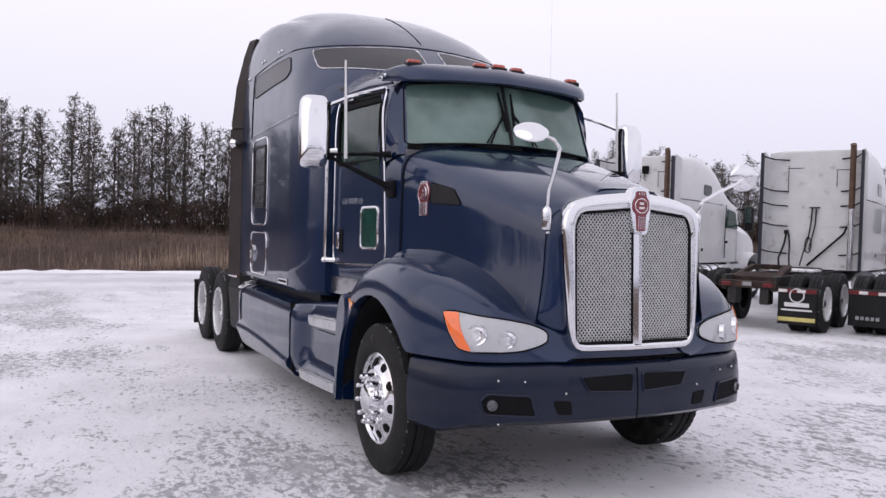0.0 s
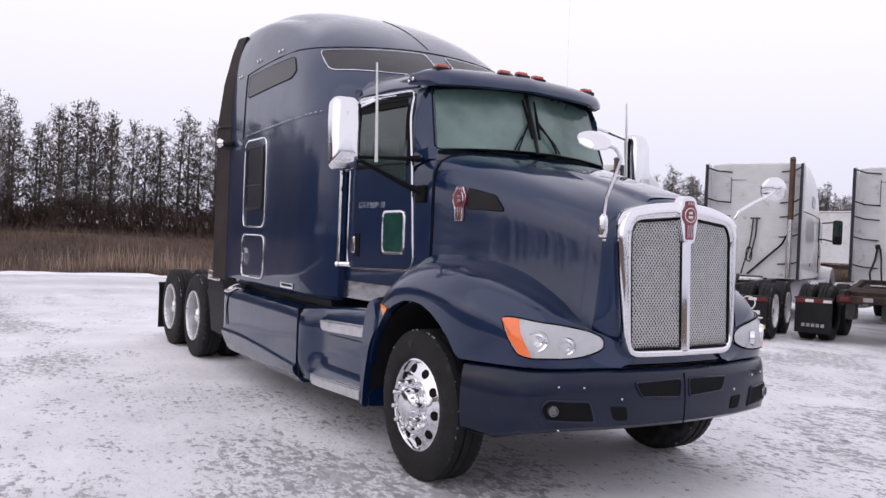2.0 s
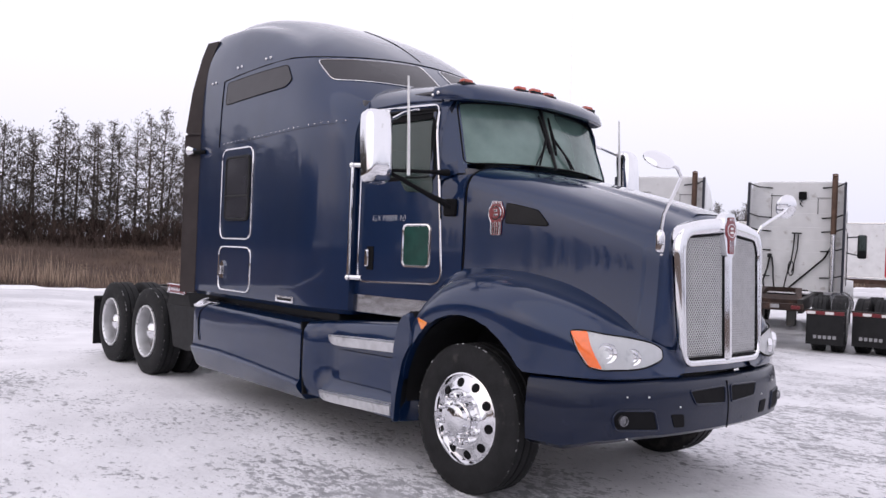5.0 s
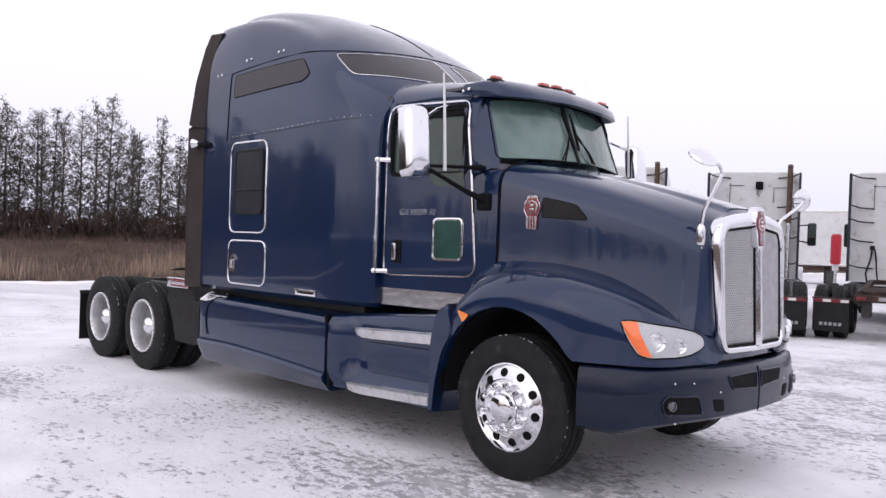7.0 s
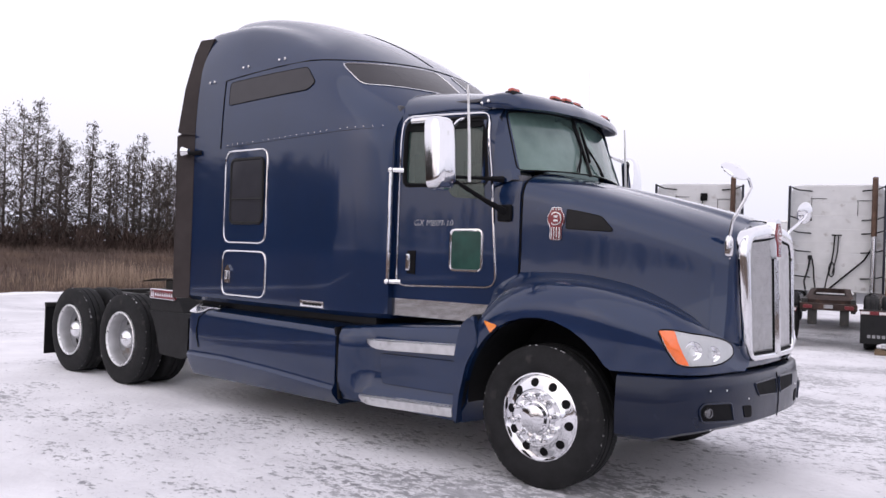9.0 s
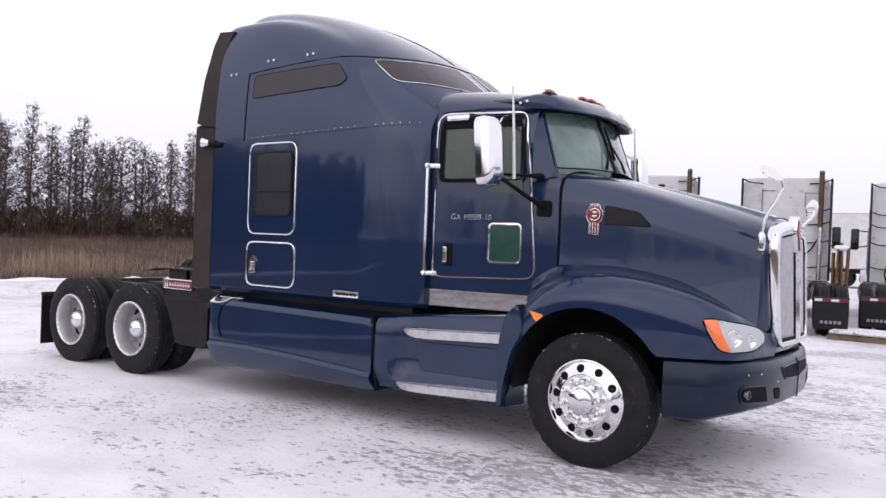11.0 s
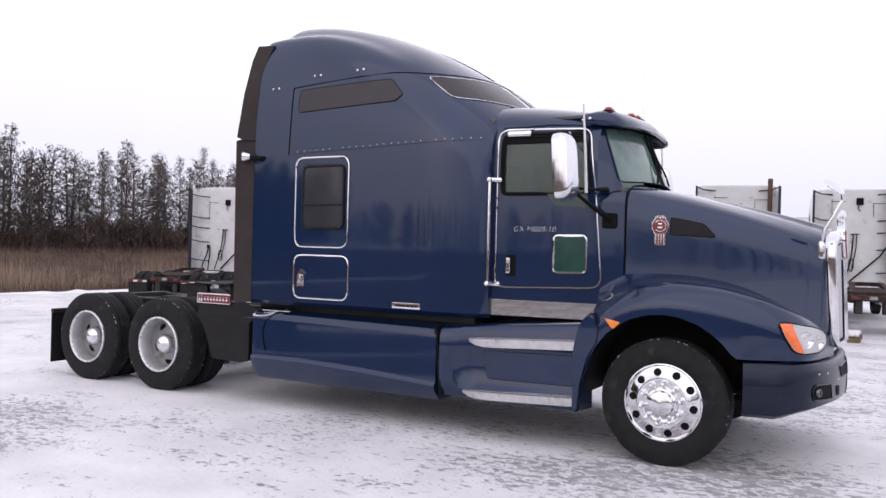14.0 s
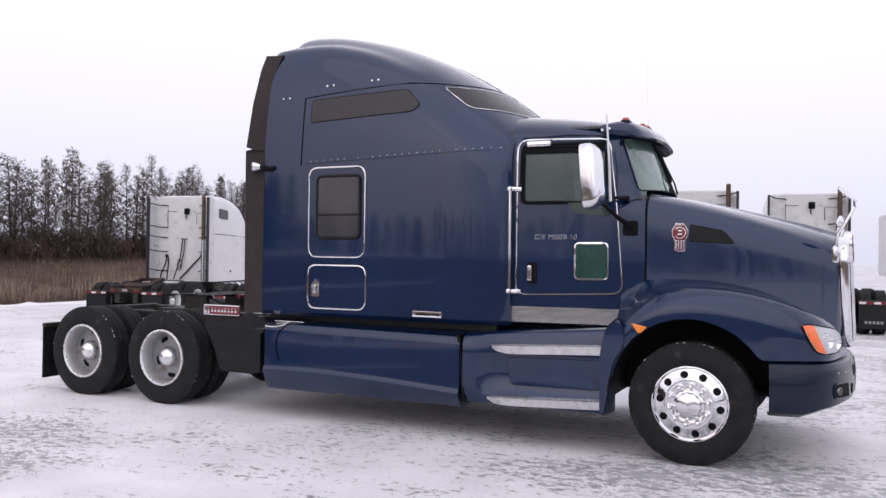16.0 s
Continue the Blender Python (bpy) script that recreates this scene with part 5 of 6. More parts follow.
ME_RHOLE = mesh_of("hand_hole", lathe([(0.001, -0.004), (0.027, -0.004), (0.032, 0.0)], segs=16), M_SEAM)
bm = bmesh.new()
for k in range(60):
    a = 2 * math.pi * k / 60
    for sy in (-1, 1):
        tmp = box((0.037, 0.044, 0.014), (0, sy * 0.081, 0.4965), 0, bm=None)
        bmesh.ops.rotate(tmp, cent=(0, 0, 0), matrix=Euler((0, a, 0)).to_matrix(), verts=tmp.verts[:])
        me = bpy.data.meshes.new("t")
        tmp.to_mesh(me)
        tmp.free()
        bm.from_mesh(me)
        bpy.data.meshes.remove(me)
ME_LUGS = mesh_of("tread", bm, M_TREAD)


def wheel(parent, at, right=True, front=True, extra_inner=False, turn=0.0):
    """A wheel whose face looks to -y, or to +y when not right."""
    rim = new("wheel", ME_RIMF if front else ME_RIMR if parent is truck else ME_RIMW)
    rim.parent = parent
    rim.matrix_local = pose(*at, 0, turn, 0 if right else 180)

    def sub(name, me, m=None):
        o = new(name, me)
        o.parent = rim
        if m is not None:
            o.matrix_local = m
        return o
    worn = Matrix.Diagonal((0.972, 1, 0.972, 1)) if front else None
    sub("tyre", ME_TYRE, worn)
    sub("tread", ME_LUGS, worn)["kind"] = "stuff"
    sub("hub_cap", ME_HUBF if front else ME_HUBR)
    if not front:
        sub("wheel_disc", ME_DISC)
        sub("rim_lip", ME_LIP)
    for k in range(10 if front else 0):
        a = 2 * math.pi * (k + 0.5) / 10
        sub("lug_nut", ME_NUT, pose(0.152 * math.cos(a), -0.138 if front else 0.034, 0.152 * math.sin(a)) @ Matrix.Diagonal((1.3, 1.35, 1.3, 1)))
    for k in range(10 if front else 5):
        a = 2 * math.pi * k / (10 if front else 5)
        if front:
            sub("hand_hole", ME_HOLE, pose(0, 0, 0, 0, -math.degrees(a), 0) @ pose(0.2365, -0.1150, 0, 0, 0, 21.5))
        else:
            sub("hand_hole", ME_RHOLE, pose(0.203 * math.cos(a), 0.0425, 0.203 * math.sin(a), 0, -math.degrees(a), 0) @ Matrix.Diagonal((1.05, 1, 1.7, 1)))
    if extra_inner:
        sub("inner_tyre", ME_TYRE, pose(0, 0.33, 0))
    return rim


for right in (True, False):
    q = -1 if right else 1
    wheel(truck, (0, 1.062 * q, 0.489), right, True, turn=7)
    for x, tn in ((-5.53, 20), (-6.72, 55)):
        wheel(truck, (x, 1.075 * q, 0.50), right, False, True, turn=tn)

# ---- mirrors and aerials ----
for side in (1, -1):
    cx, cy = (-0.744, -1.429) if side > 0 else (-0.66, 1.36)
    outl = rounded([(-0.100, -0.262), (0.100, -0.262), (0.107, 0.10), (0.100, 0.268), (-0.100, 0.268), (-0.107, 0.10)], 0.065, 5)
    rings = []
    for dx, f in ((-0.062, 0.96), (-0.056, 1.0), (0.0, 1.0), (0.025, 0.975), (0.048, 0.91), (0.066, 0.78), (0.079, 0.5), (0.083, 0.15)):
        rings.append([(cx + dx, cy + y * f, 2.30 + z * f) for y, z in outl])
    bm = loft(rings)
    bmesh.ops.rotate(bm, cent=(cx, cy, 2.30), matrix=Euler((0, radians(-5), radians(-10 * side))).to_matrix(), verts=bm.verts[:])
    mir = part("door_mirror", bm, M_CHROME, truck, "tall chrome door mirror")
    part("mirror_arm", tube([cab_side(-0.58, 2.155) if side > 0 else left(cab_side)(-0.58, 2.155), (-0.62, -1.05 * side, 2.15), (cx + 0.02, cy + 0.10 * side, 2.14)], [0.026, 0.013, 0.012], 8), M_SEAM, mir)
    part("mirror_strut", tube([(-0.53, -0.88 * side, 1.90), (-0.62, -1.05 * side, 1.985), (cx + 0.02, cy + 0.12 * side, 2.12)], [0.028, 0.018, 0.014], 8), M_SEAM, mir)
    part("mirror_upper_arm", tube([(-0.90, -0.945 * side, 2.64), (-0.82, -1.15 * side, 2.58), (cx, cy + 0.11 * side, 2.50)], 0.014, 8), M_CHROME, mir)
    part("mirror_bracket", tube([(cx, cy + 0.11 * side, 2.10), (cx, cy + 0.11 * side, 2.52)], 0.014, 8), M_SEAM, mir)
    part("bracket_foot", box((0.13, 0.045, 0.13), (-0.55, -0.89 * side, 1.90), 0.02), M_SEAM, mir)
    part("aerial", tube([(-0.645, -1.217 * side, 2.11), (-0.66, -1.219 * side, 2.45), (-0.684, -1.222 * side, 2.826)], [0.013, 0.011, 0.007], 8), M_WHITERIM, mir)
part("roof_aerial", tube([(-0.69, 0.55, 2.80), (-0.70, 0.55, 3.2), (-0.72, 0.56, 3.75)], [0.004, 0.0025, 0.0015], 6), M_ALU, truck)
for side, top, pts in ((1, (1.129, -0.744, 2.175), [(1.035, -0.562, 1.75), (1.055, -0.568, 1.86), (1.12, -0.575, 1.97), (1.175, -0.58, 2.08), (1.172, -0.62, 2.13), (1.14, -0.70, 2.165)]),
                       (-1, (1.09, 0.90, 2.0), [(1.035, 0.56, 1.75), (1.07, 0.58, 1.84), (1.10, 0.68, 1.90), (1.11, 0.80, 1.95), (1.10, 0.88, 1.99)])):
    st = part("hood_mirror_stalk", tube(pts, 0.011, 8), M_CHROME, hood, "curved chrome hood mirror stalk")
    part("stalk_base", lathe([(0.001, -0.07), (0.024, -0.066), (0.029, -0.05), (0.029, 0.035), (0.024, 0.055), (0.011, 0.07), (0.001, 0.071)], axis_at=(1.035, -0.565 * side, 1.695), segs=16, axis="z"), M_CHROME, st)
    part("stalk_foot", box((0.028, 0.028, 0.014), (1.033, -0.56 * side, 1.613), 0.004), M_CHROME, st)
    bm = lathe([(0.001, -0.022), (0.05, -0.018), (0.085, -0.008), (0.10, 0.004), (0.10, 0.012), (0.001, 0.014)], segs=28, axis="x")
    bmesh.ops.scale(bm, vec=(-1, 1, 0.86), verts=bm.verts[:])
    rot = Euler((0, radians(-48), radians(-20))) if side > 0 else Euler((radians(0), radians(8), radians(-15)))
    bmesh.ops.rotate(bm, cent=(0, 0, 0), matrix=rot.to_matrix(), verts=bm.verts[:])
    bmesh.ops.translate(bm, vec=top, verts=bm.verts[:])
    part("hood_mirror", bm, M_CHROME, st, "round convex hood mirror")

# ---- white tractor units parked in a row, seen from behind ----
def white_tractor(variant):
    t = thing("white_truck", "dirty white sleeper tractor unit with black side extenders on snow", "truck", "white trucks parked in a row")
    H = {2: 3.6, 3: 3.7}.get(variant, 3.55)
    short = 1.25 if variant == 3 else 0.0  # one truck has a shorter tail
    prof = [(0.0, H - 0.02), (0.5, H + 0.04), (1.2, H - 0.02), (1.9, H - 0.28), (2.45, H - 0.75), (2.95, H - 1.0), (3.4, H - 1.12)]

    def ring(x):
        zt = interp(x, prof)
        w = interp(x, [(0, 1.02), (1.9, 1.04), (2.6, 1.01), (3.4, 0.95)])
        half = [(x, -w, 0.98), (x, -w, 1.6), (x, -w, 2.3)]
        for k in range(1, 11):
            a = math.pi / 2 * k / 10
            half.append((x, -w * math.cos(a) ** 0.18, 2.3 + (zt - 2.3) * math.sin(a) ** 0.18))
        return half + [(p[0], -p[1], p[2]) for p in reversed(half[:-1])]
    body = part("sleeper_cab", loft([ring(x) for x in (0.0, 0.3, 0.8, 1.2, 1.6, 1.9, 2.2, 2.45, 2.7, 2.95, 3.2, 3.4)]), M_WHITE, t, "white high-roof sleeper cab")
    # back wall with pressed panels
    for k, (z0, z1) in enumerate(((1.02, 1.33), (1.342, 1.61), (1.622, 1.885), (1.897, 2.165), (2.177, 2.46), (2.472, 2.785), (2.797, 3.095), (3.107, H - 0.05))):
        part("back_panel", box((0.03, 1.98 if z1 < 3.2 else 1.94, z1 - z0), (0.009, 0, (z0 + z1) / 2), 0.003), M_DIRTYWHITE, body)
    part("back_groove", box((0.008, 0.012, 0.6), (-0.026, 0.55, 2.96), 0.002), M_SEAM, body)
    part("back_groove", box((0.008, 0.35, 0.012), (-0.026, 0.40, 3.20), 0.002), M_SEAM, body)
    part("back_groove", box((0.008, 0.012, 0.35), (-0.026, -0.45, 2.96), 0.002), M_SEAM, body)
    part("back_groove", box((0.008, 0.35, 0.012), (-0.026, -0.60, 3.15), 0.002), M_SEAM, body)
    for y in (-1, 1):
        part("side_extender", extrude([(0.02, 1.0), (0.02, H - 0.10), (-0.25, H - 0.03), (-0.38, H - 0.08), (-0.38, 1.0)], 1.005 * y, 1.035 * y), M_DIRTYWHITE, t, "side extender, pale inside")
        part("extender_edge", box((0.12, 0.055, H - 1.06), (-0.38, 1.02 * y, (H + 0.92) / 2), 0.015), M_NAVYTRIM, t)
        for z in (3.40, 2.70, 2.38, 1.93, 1.32):
            part("extender_stay", tube([(-0.36, 0.99 * y, z + 0.05), (-0.12, 0.84 * y, z), (-0.02, 0.54 * y, z - 0.02)], 0.016, 6), M_BLACK, t)
    # exhaust with a rusty top
    st = part("exhaust_pipe", tube([(-0.24, -0.80, 1.0), (-0.24, -0.80, 2.3)], 0.065, 12), M_ALU, t, "steel exhaust pipe with rusty top")
    part("pipe_top", tube([(-0.24, -0.80, 2.3), (-0.24, -0.80, 3.60), (-0.28, -0.80, 3.66)], 0.062, 12), M_RUST, st)
    part("pipe_brace", tube([(-0.05, 0.10, 1.05), (-0.08, -0.62, 1.75), (-0.20, -0.78, 2.05)], 0.022, 6), M_SEAM, st)
    # hanging air hoses
    hose = part("air_hose", tube([(-0.05, 0.02, 2.32), (-0.07, 0.04, 1.95), (-0.10, 0.08, 1.62), (-0.16, 0.16, 1.3), (-0.24, 0.2, 1.05)], 0.017, 6), M_BLACK, t, "black hoses hanging on the back wall")
    part("hose_coil", tube([(-0.12 - 0.02 * math.cos(a), 0.07 + 0.06 * math.cos(a), 1.50 + 0.17 * math.sin(a)) for a in [0.4 * k for k in range(32)]], 0.014, 6), M_BLACK, hose)
    part("hose_strap", tube([(-0.05, -0.06, 2.30), (-0.06, -0.05, 1.95), (-0.09, 0.0, 1.66), (-0.14, 0.05, 1.4)], 0.015, 6), M_BLACK, hose)
    part("hose_hook", box((0.04, 0.22, 0.03), (-0.03, -0.02, 2.325), 0.006), M_DARKMETAL, hose)
    part("hose_drop", tube([(-0.05, 0.50, 1.75), (-0.1, 0.46, 1.5), (-0.2, 0.44, 1.25), (-0.3, 0.40, 1.0)], 0.020, 6), M_BLACK, hose)
    part("hose_drop", tube([(-0.05, 0.55, 1.75), (-0.1, 0.58, 1.5), (-0.2, 0.66, 1.2), (-0.3, 0.62, 1.0)], 0.022, 6), M_BLACK, hose)
    part("hose_plug", box((0.06, 0.10, 0.10), (-0.06, 0.55, 1.78), 0.02), M_BLACK, hose)
    if variant in (0, 3):
        part("work_lamp", box((0.06, 0.17, 0.19), (-0.05, -0.12, 3.20), 0.02), M_SEAM, t, "black square work lamp")
        part("lamp_cable", tube([(-0.04, -0.10, 3.1), (-0.05, -0.07, 3.0), (-0.05, -0.13, 2.95)], 0.012, 6), M_SEAM, t)
    # cab sides
    for y in (-1, 1):
        win = rounded([(0.35, 3.0), (0.95, 2.98), (0.95, 3.28), (0.35, 3.32)] if variant == 3 else [(1.2, 2.64), (1.62, 2.62), (1.62, 2.88), (1.2, 2.92)], 0.08)
        part("sleeper_window", extrude(win, 0.99 * y, 1.046 * y), M_DARKGLASS, body)
        dw = rounded([(2.55, 1.86), (3.25, 1.84), (3.1, 2.28), (2.62, 2.36)], 0.05)
        part("door_window", extrude(dw, 0.95 * y, 1.028 * y), M_GREENSIGN, body)
        part("door_seam", tube([(2.46, 1.045 * y, 1.1), (2.46, 1.045 * y, 2.0), (2.5, 1.04 * y, 2.45)], 0.012, 5), M_SEAM, body)
        part("seam", tube([(0.02, 1.022 * y, 2.50), (1.2, 1.034 * y, 2.48), (2.3, 1.03 * y, 2.44)], 0.010, 5), M_SEAM, body)
        part("door_handle", box((0.12, 0.03, 0.06), (2.56, 1.045 * y, 1.5), 0.01), M_SEAM, body)
        part("vent", box((0.10, 0.02, 0.08), (1.2, 1.03 * y, 1.3), 0.01), M_SEAM, body)
        mir = part("door_mirror", box((0.16, 0.22, 0.62), (3.15, 1.38 * y, 2.12), 0.05, segs=3), M_BLACK, t)
        part("mirror_glass", box((0.01, 0.17, 0.40), (3.065, 1.38 * y, 2.22), 0.004), M_GLASS, mir)
        part("mirror_arm", tube([(3.2, 1.0 * y, 2.35), (3.15, 1.35 * y, 2.38)], 0.02, 6), M_BLACK, mir)
        part("mirror_arm", tube([(3.2, 1.0 * y, 1.95), (3.15, 1.35 * y, 1.88)], 0.02, 6), M_BLACK, mir)
        tank = part("fuel_tank", tube([(0.7, 0.95 * y, 0.66), (2.1, 0.95 * y, 0.66)], 0.30, 20), M_ALU, t, "polished fuel tank")
        for x in (0.95, 1.4, 1.85):
            part("tank_strap", tube([(x, 0.95 * y, 0.66), (x + 0.05, 0.95 * y, 0.66)], 0.308, 20), M_DARKMETAL, tank)
        part("chassis_fairing", box((1.6, 0.06, 0.45), (2.9, 1.12 * y, 0.70), 0.03), M_WHITE, t)
        part("fender", loft([[(4.1 + 0.66 * math.cos(a) * s, 1.2 * y, 0.55 + 0.66 * math.sin(a) * s) for s in (1.0,)] + [(4.1 + 0.66 * math.cos(a), 0.75 * y, 0.58 + 0.70 * math.sin(a))] for a in [math.radians(5 + 170 * k / 12) for k in range(13)]], closed=False), M_WHITE, t)
    hd = [[(x, -w, zl), (x, -w, zt - 0.25), (x, -w * 0.85, zt - 0.06), (x, 0, zt), (x, w * 0.85, zt - 0.06), (x, w, zt - 0.25), (x, w, zl)] for x, w, zl, zt in ((3.35, 0.98, 1.0, 2.05), (4.0, 0.92, 0.9, 1.95), (4.7, 0.82, 0.6, 1.8), (5.1, 0.70, 0.5, 1.6))]
    part("hood", loft(hd), M_WHITE, t)
    part("windscreen", loft([[(3.42, y, 2.05) for y in (-0.92, 0, 0.92)], [(3.0, y, 2.72) for y in (-0.86, 0, 0.86)]], closed=False), M_DARKGLASS, t)
    # frame and running gear
    for y in (-0.43, 0.43):
        part("frame_rail", box((8.3 - short, 0.09, 0.26), (-0.25 + short / 2, y, 0.82), 0.012), M_DARKMETAL, t)
    part("tail_beam", box((0.10, 1.0, 0.13), (-4.42, 0, 0.80), 0.02), M_TAIL, t, "dirty tail beam with red lamps")
    for y in (-0.36, 0.36):
        part("tail_lamp", box((0.04, 0.16, 0.07), (-4.475, y, 0.80), 0.015), M_REDREF, t)
        part("tail_bracket", box((0.30, 0.16, 0.30), (-4.25, y * 0.78, 0.60), 0.02), M_DARKMETAL, t)
    part("tail_plate", box((0.02, 0.16, 0.07), (-4.475, 0.0, 0.81), 0.005), M_DISC, t)
    # fifth wheel: a dusty sloping plate round an open middle
    outer = rounded([(-4.0, -0.43), (-2.95, -0.36), (-2.75, -0.2), (-2.75, 0.2), (-2.95, 0.36), (-4.0, 0.43)], 0.08)
    inner = [(-3.42 + (x + 3.42) * 0.62, y * 0.70) for x, y in outer]
    def rise(x):
        return 0.92 + 0.20 * min(1.0, max(0.0, (x + 4.0) / 0.55))
    bm = loft([[(x, y, rise(x) - 0.09) for x, y in outer], [(x, y, rise(x)) for x, y in outer], [(x, y, rise(x)) for x, y in inner], [(x, y, rise(x) - 0.09) for x, y in inner]], caps=False)
    part("fifth_wheel", bm, M_TAIL, t, "dusty grey coupling plate")
    part("fifth_wheel_base", box((0.7, 0.60, 0.10), (-3.30, 0, 0.93), 0.02), M_SEAM, t)
    part("battery_box", box((0.4, 0.70, 0.26), (-0.75, 0, 0.9), 0.03), M_DARKMETAL, t)
    part("snowy_deck", box((0.7, 0.85, 0.05), (-1.3, 0, 0.98), 0.02), M_SNOW, t)
    for y in (-1, 1):
        fl = part("mud_flap", box((0.02, 0.62, 0.60), (-4.50, 0.86 * y, 0.46), 0.006), M_BLACK, t, "black mud flap with pale bars")
        part("flap_strip", box((0.03, 0.62, 0.065), (-4.505, 0.86 * y, 0.735), 0.006), M_REDREF, fl)
        for k in (-1, 1):
            part("strip_white", box((0.032, 0.14, 0.05), (-4.508, 0.86 * y + (0.15 * k - 0.08) * y, 0.735), 0.004), M_WHITERIM, fl)
        if variant == 2:
            bm = lathe([(0.105, 0.0), (0.125, 0.0), (0.125, -0.008), (0.105, -0.008), (0.105, 0.0)], axis_at=(-4.512, 0.86 * y, 0.66), segs=20, axis="x")
            part("flap_ring", bm, M_WHITERIM, fl)
            part("flap_bar", box((0.006, 0.40, 0.07), (-4.514, 0.86 * y, 0.50), 0.002), M_WHITERIM, fl)
            part("flap_bar", box((0.006, 0.50, 0.03), (-4.514, 0.86 * y, 0.41), 0.002), M_WHITERIM, fl)
            part("flap_bar", box((0.006, 0.60, 0.07), (-4.514, 0.86 * y, 0.25), 0.002), M_FLAPGOLD, fl)
        else:
            for k in range(5):
                part("flap_bar", box((0.006, 0.055, 0.06), (-4.514, 0.86 * y - 0.16 + 0.08 * k, 0.30), 0.002), M_DISC, fl)
        part("flap_hanger", box((0.05, 0.66, 0.04), (-4.47, 0.86 * y, 0.775), 0.01), M_DARKMETAL, fl)
    for x in (-2.55, -3.85):
        for right in (True, False):
            wheel(t, (x, (-1.075 if right else 1.075), 0.50), right, False, True, turn=30 + x * 20)
    for o in t.children:
        if o.name.split(".")[0] in ("mud_flap", "tail_beam", "tail_lamp", "tail_bracket", "tail_plate", "fifth_wheel", "fifth_wheel_base", "wheel"):
            o.location.x += short
    for right in (True, False):
        wheel(t, (4.1, (-1.03 if right else 1.03), 0.489), right, True)
    return t


M_FLAPGOLD = material("yellow_flap_strip", (0.55, 0.48, 0.16), 0.6, vary=0.2)
row = [  # back wall's middle, heading, variant
    (-17.6, 12.1, 104, 3), (-10.85, 9.85, 111, 0), (-7.63, 12.0, 116.4, 2), (-5.19, 13.9, 112, 0), (-2.27, 15.1, 103, 1), (0.44, 16.95, 98, 0)]
made = {}
for x, y, h, v in row:
    m = pose(x, y, -0.24 if v == 3 else 0, 0, 0, h)
    if v not in made:
        made[v] = white_tractor(v)
        made[v].matrix_basis = m
    else:
        copy_thing(made[v], m)

# ---- far white box trailers ----
def box_trailer():
    t = thing("box_trailer", "plain white box trailer standing far behind the yard", "trailer", "far white trailers")
    part("box", box((13.5, 2.5, 2.75), (0, 0, 2.45), 0.05), M_DIRTYWHITE, t)
    part("side_rail", box((13.4, 2.54, 0.12), (0, 0, 1.05), 0.02), M_ALU, t)
    part("roof_rail", box((13.52, 2.54, 0.08), (0, 0, 3.82), 0.02), M_ALU, t)
    part("underframe", box((12.6, 1.1, 0.24), (0, 0, 0.86), 0.02), M_RUST, t, "rust-brown underframe beam")
    part("landing_gear", box((0.12, 1.9, 0.9), (3.6, 0, 0.5), 0.02), M_DARKMETAL, t)
    for x in (-4.2, -5.5):
        for right in (True, False):
            wheel(t, (x, (-1.075 if right else 1.075), 0.50), right, False, True)
    return t


tr = box_trailer()
tr.matrix_basis = pose(10.0, 36, 0, 0, 0, 4)
copy_thing(tr, pose(-9, 40, 0, 0, 0, 184))
copy_thing(tr, pose(-24, 38, 0, 0, 0, 6))

# ---- small things on the snow ----
pal = thing("pallet", "snow-covered wooden pallet lying on the ice", "pallet", at=(0.25, 11.0, 0))
for y in (-0.45, 0, 0.45):
    part("runner", box((1.3, 0.09, 0.09), (0, y, 0.047), 0.01), M_WOOD, pal)
for k in range(7):
    part("deck_board", box((0.12, 1.02, 0.022), (-0.57 + 0.19 * k, 0, 0.104), 0.004), M_WOOD, pal)
part("snow_cap", box((1.25, 0.98, 0.07), (0, 0, 0.15), 0.035, segs=3), M_SNOW, pal)
def leaning_boards():
    t = thing("timber_stack", "weathered brown boards standing upright with snow on top", "boards", at=(-0.9, 14.7, 0))
    r = random.Random(4)
    for k in range(5):
        part("board", box((0.05, 0.16, 1.7 + 0.12 * (k % 3)), (0.07 * k - 0.14, r.uniform(-0.1, 0.1), 0.84 + 0.06 * (k % 3)), 0.008, rot=(r.uniform(-2, 2), r.uniform(-3, 3), r.uniform(-8, 8))), M_BOARD, t)
    part("snow_cap", box((0.30, 0.32, 0.13), (0.02, 0, 1.80), 0.055, segs=3), M_CLEANSNOW, t)


leaning_boards()
mark = thing("marker_post", "red reflective marker on a thin grey post", "marker", at=(-5.6, 20.6, 0))
part("post", tube([(0, 0, 0), (0, 0, 1.3)], 0.04, 8), M_ALU, mark)
part("base_sleeve", tube([(0, 0, 1.1), (0, 0, 1.32)], 0.09, 12), M_WHITERIM, mark)
part("red_sleeve", tube([(0, 0, 1.3), (0, 0, 1.36), (0, 0, 2.15), (0, 0, 2.22)], [0.12, 0.15, 0.15, 0.11], 14), M_REDBRIGHT, mark)
post = part("fence_post", box((0.14, 0.14, 1.5), (-22.0, 15.7, 0.45), 0.02), M_WOOD, None)
tagged(post, "short pale wooden post at the field's edge", "post")


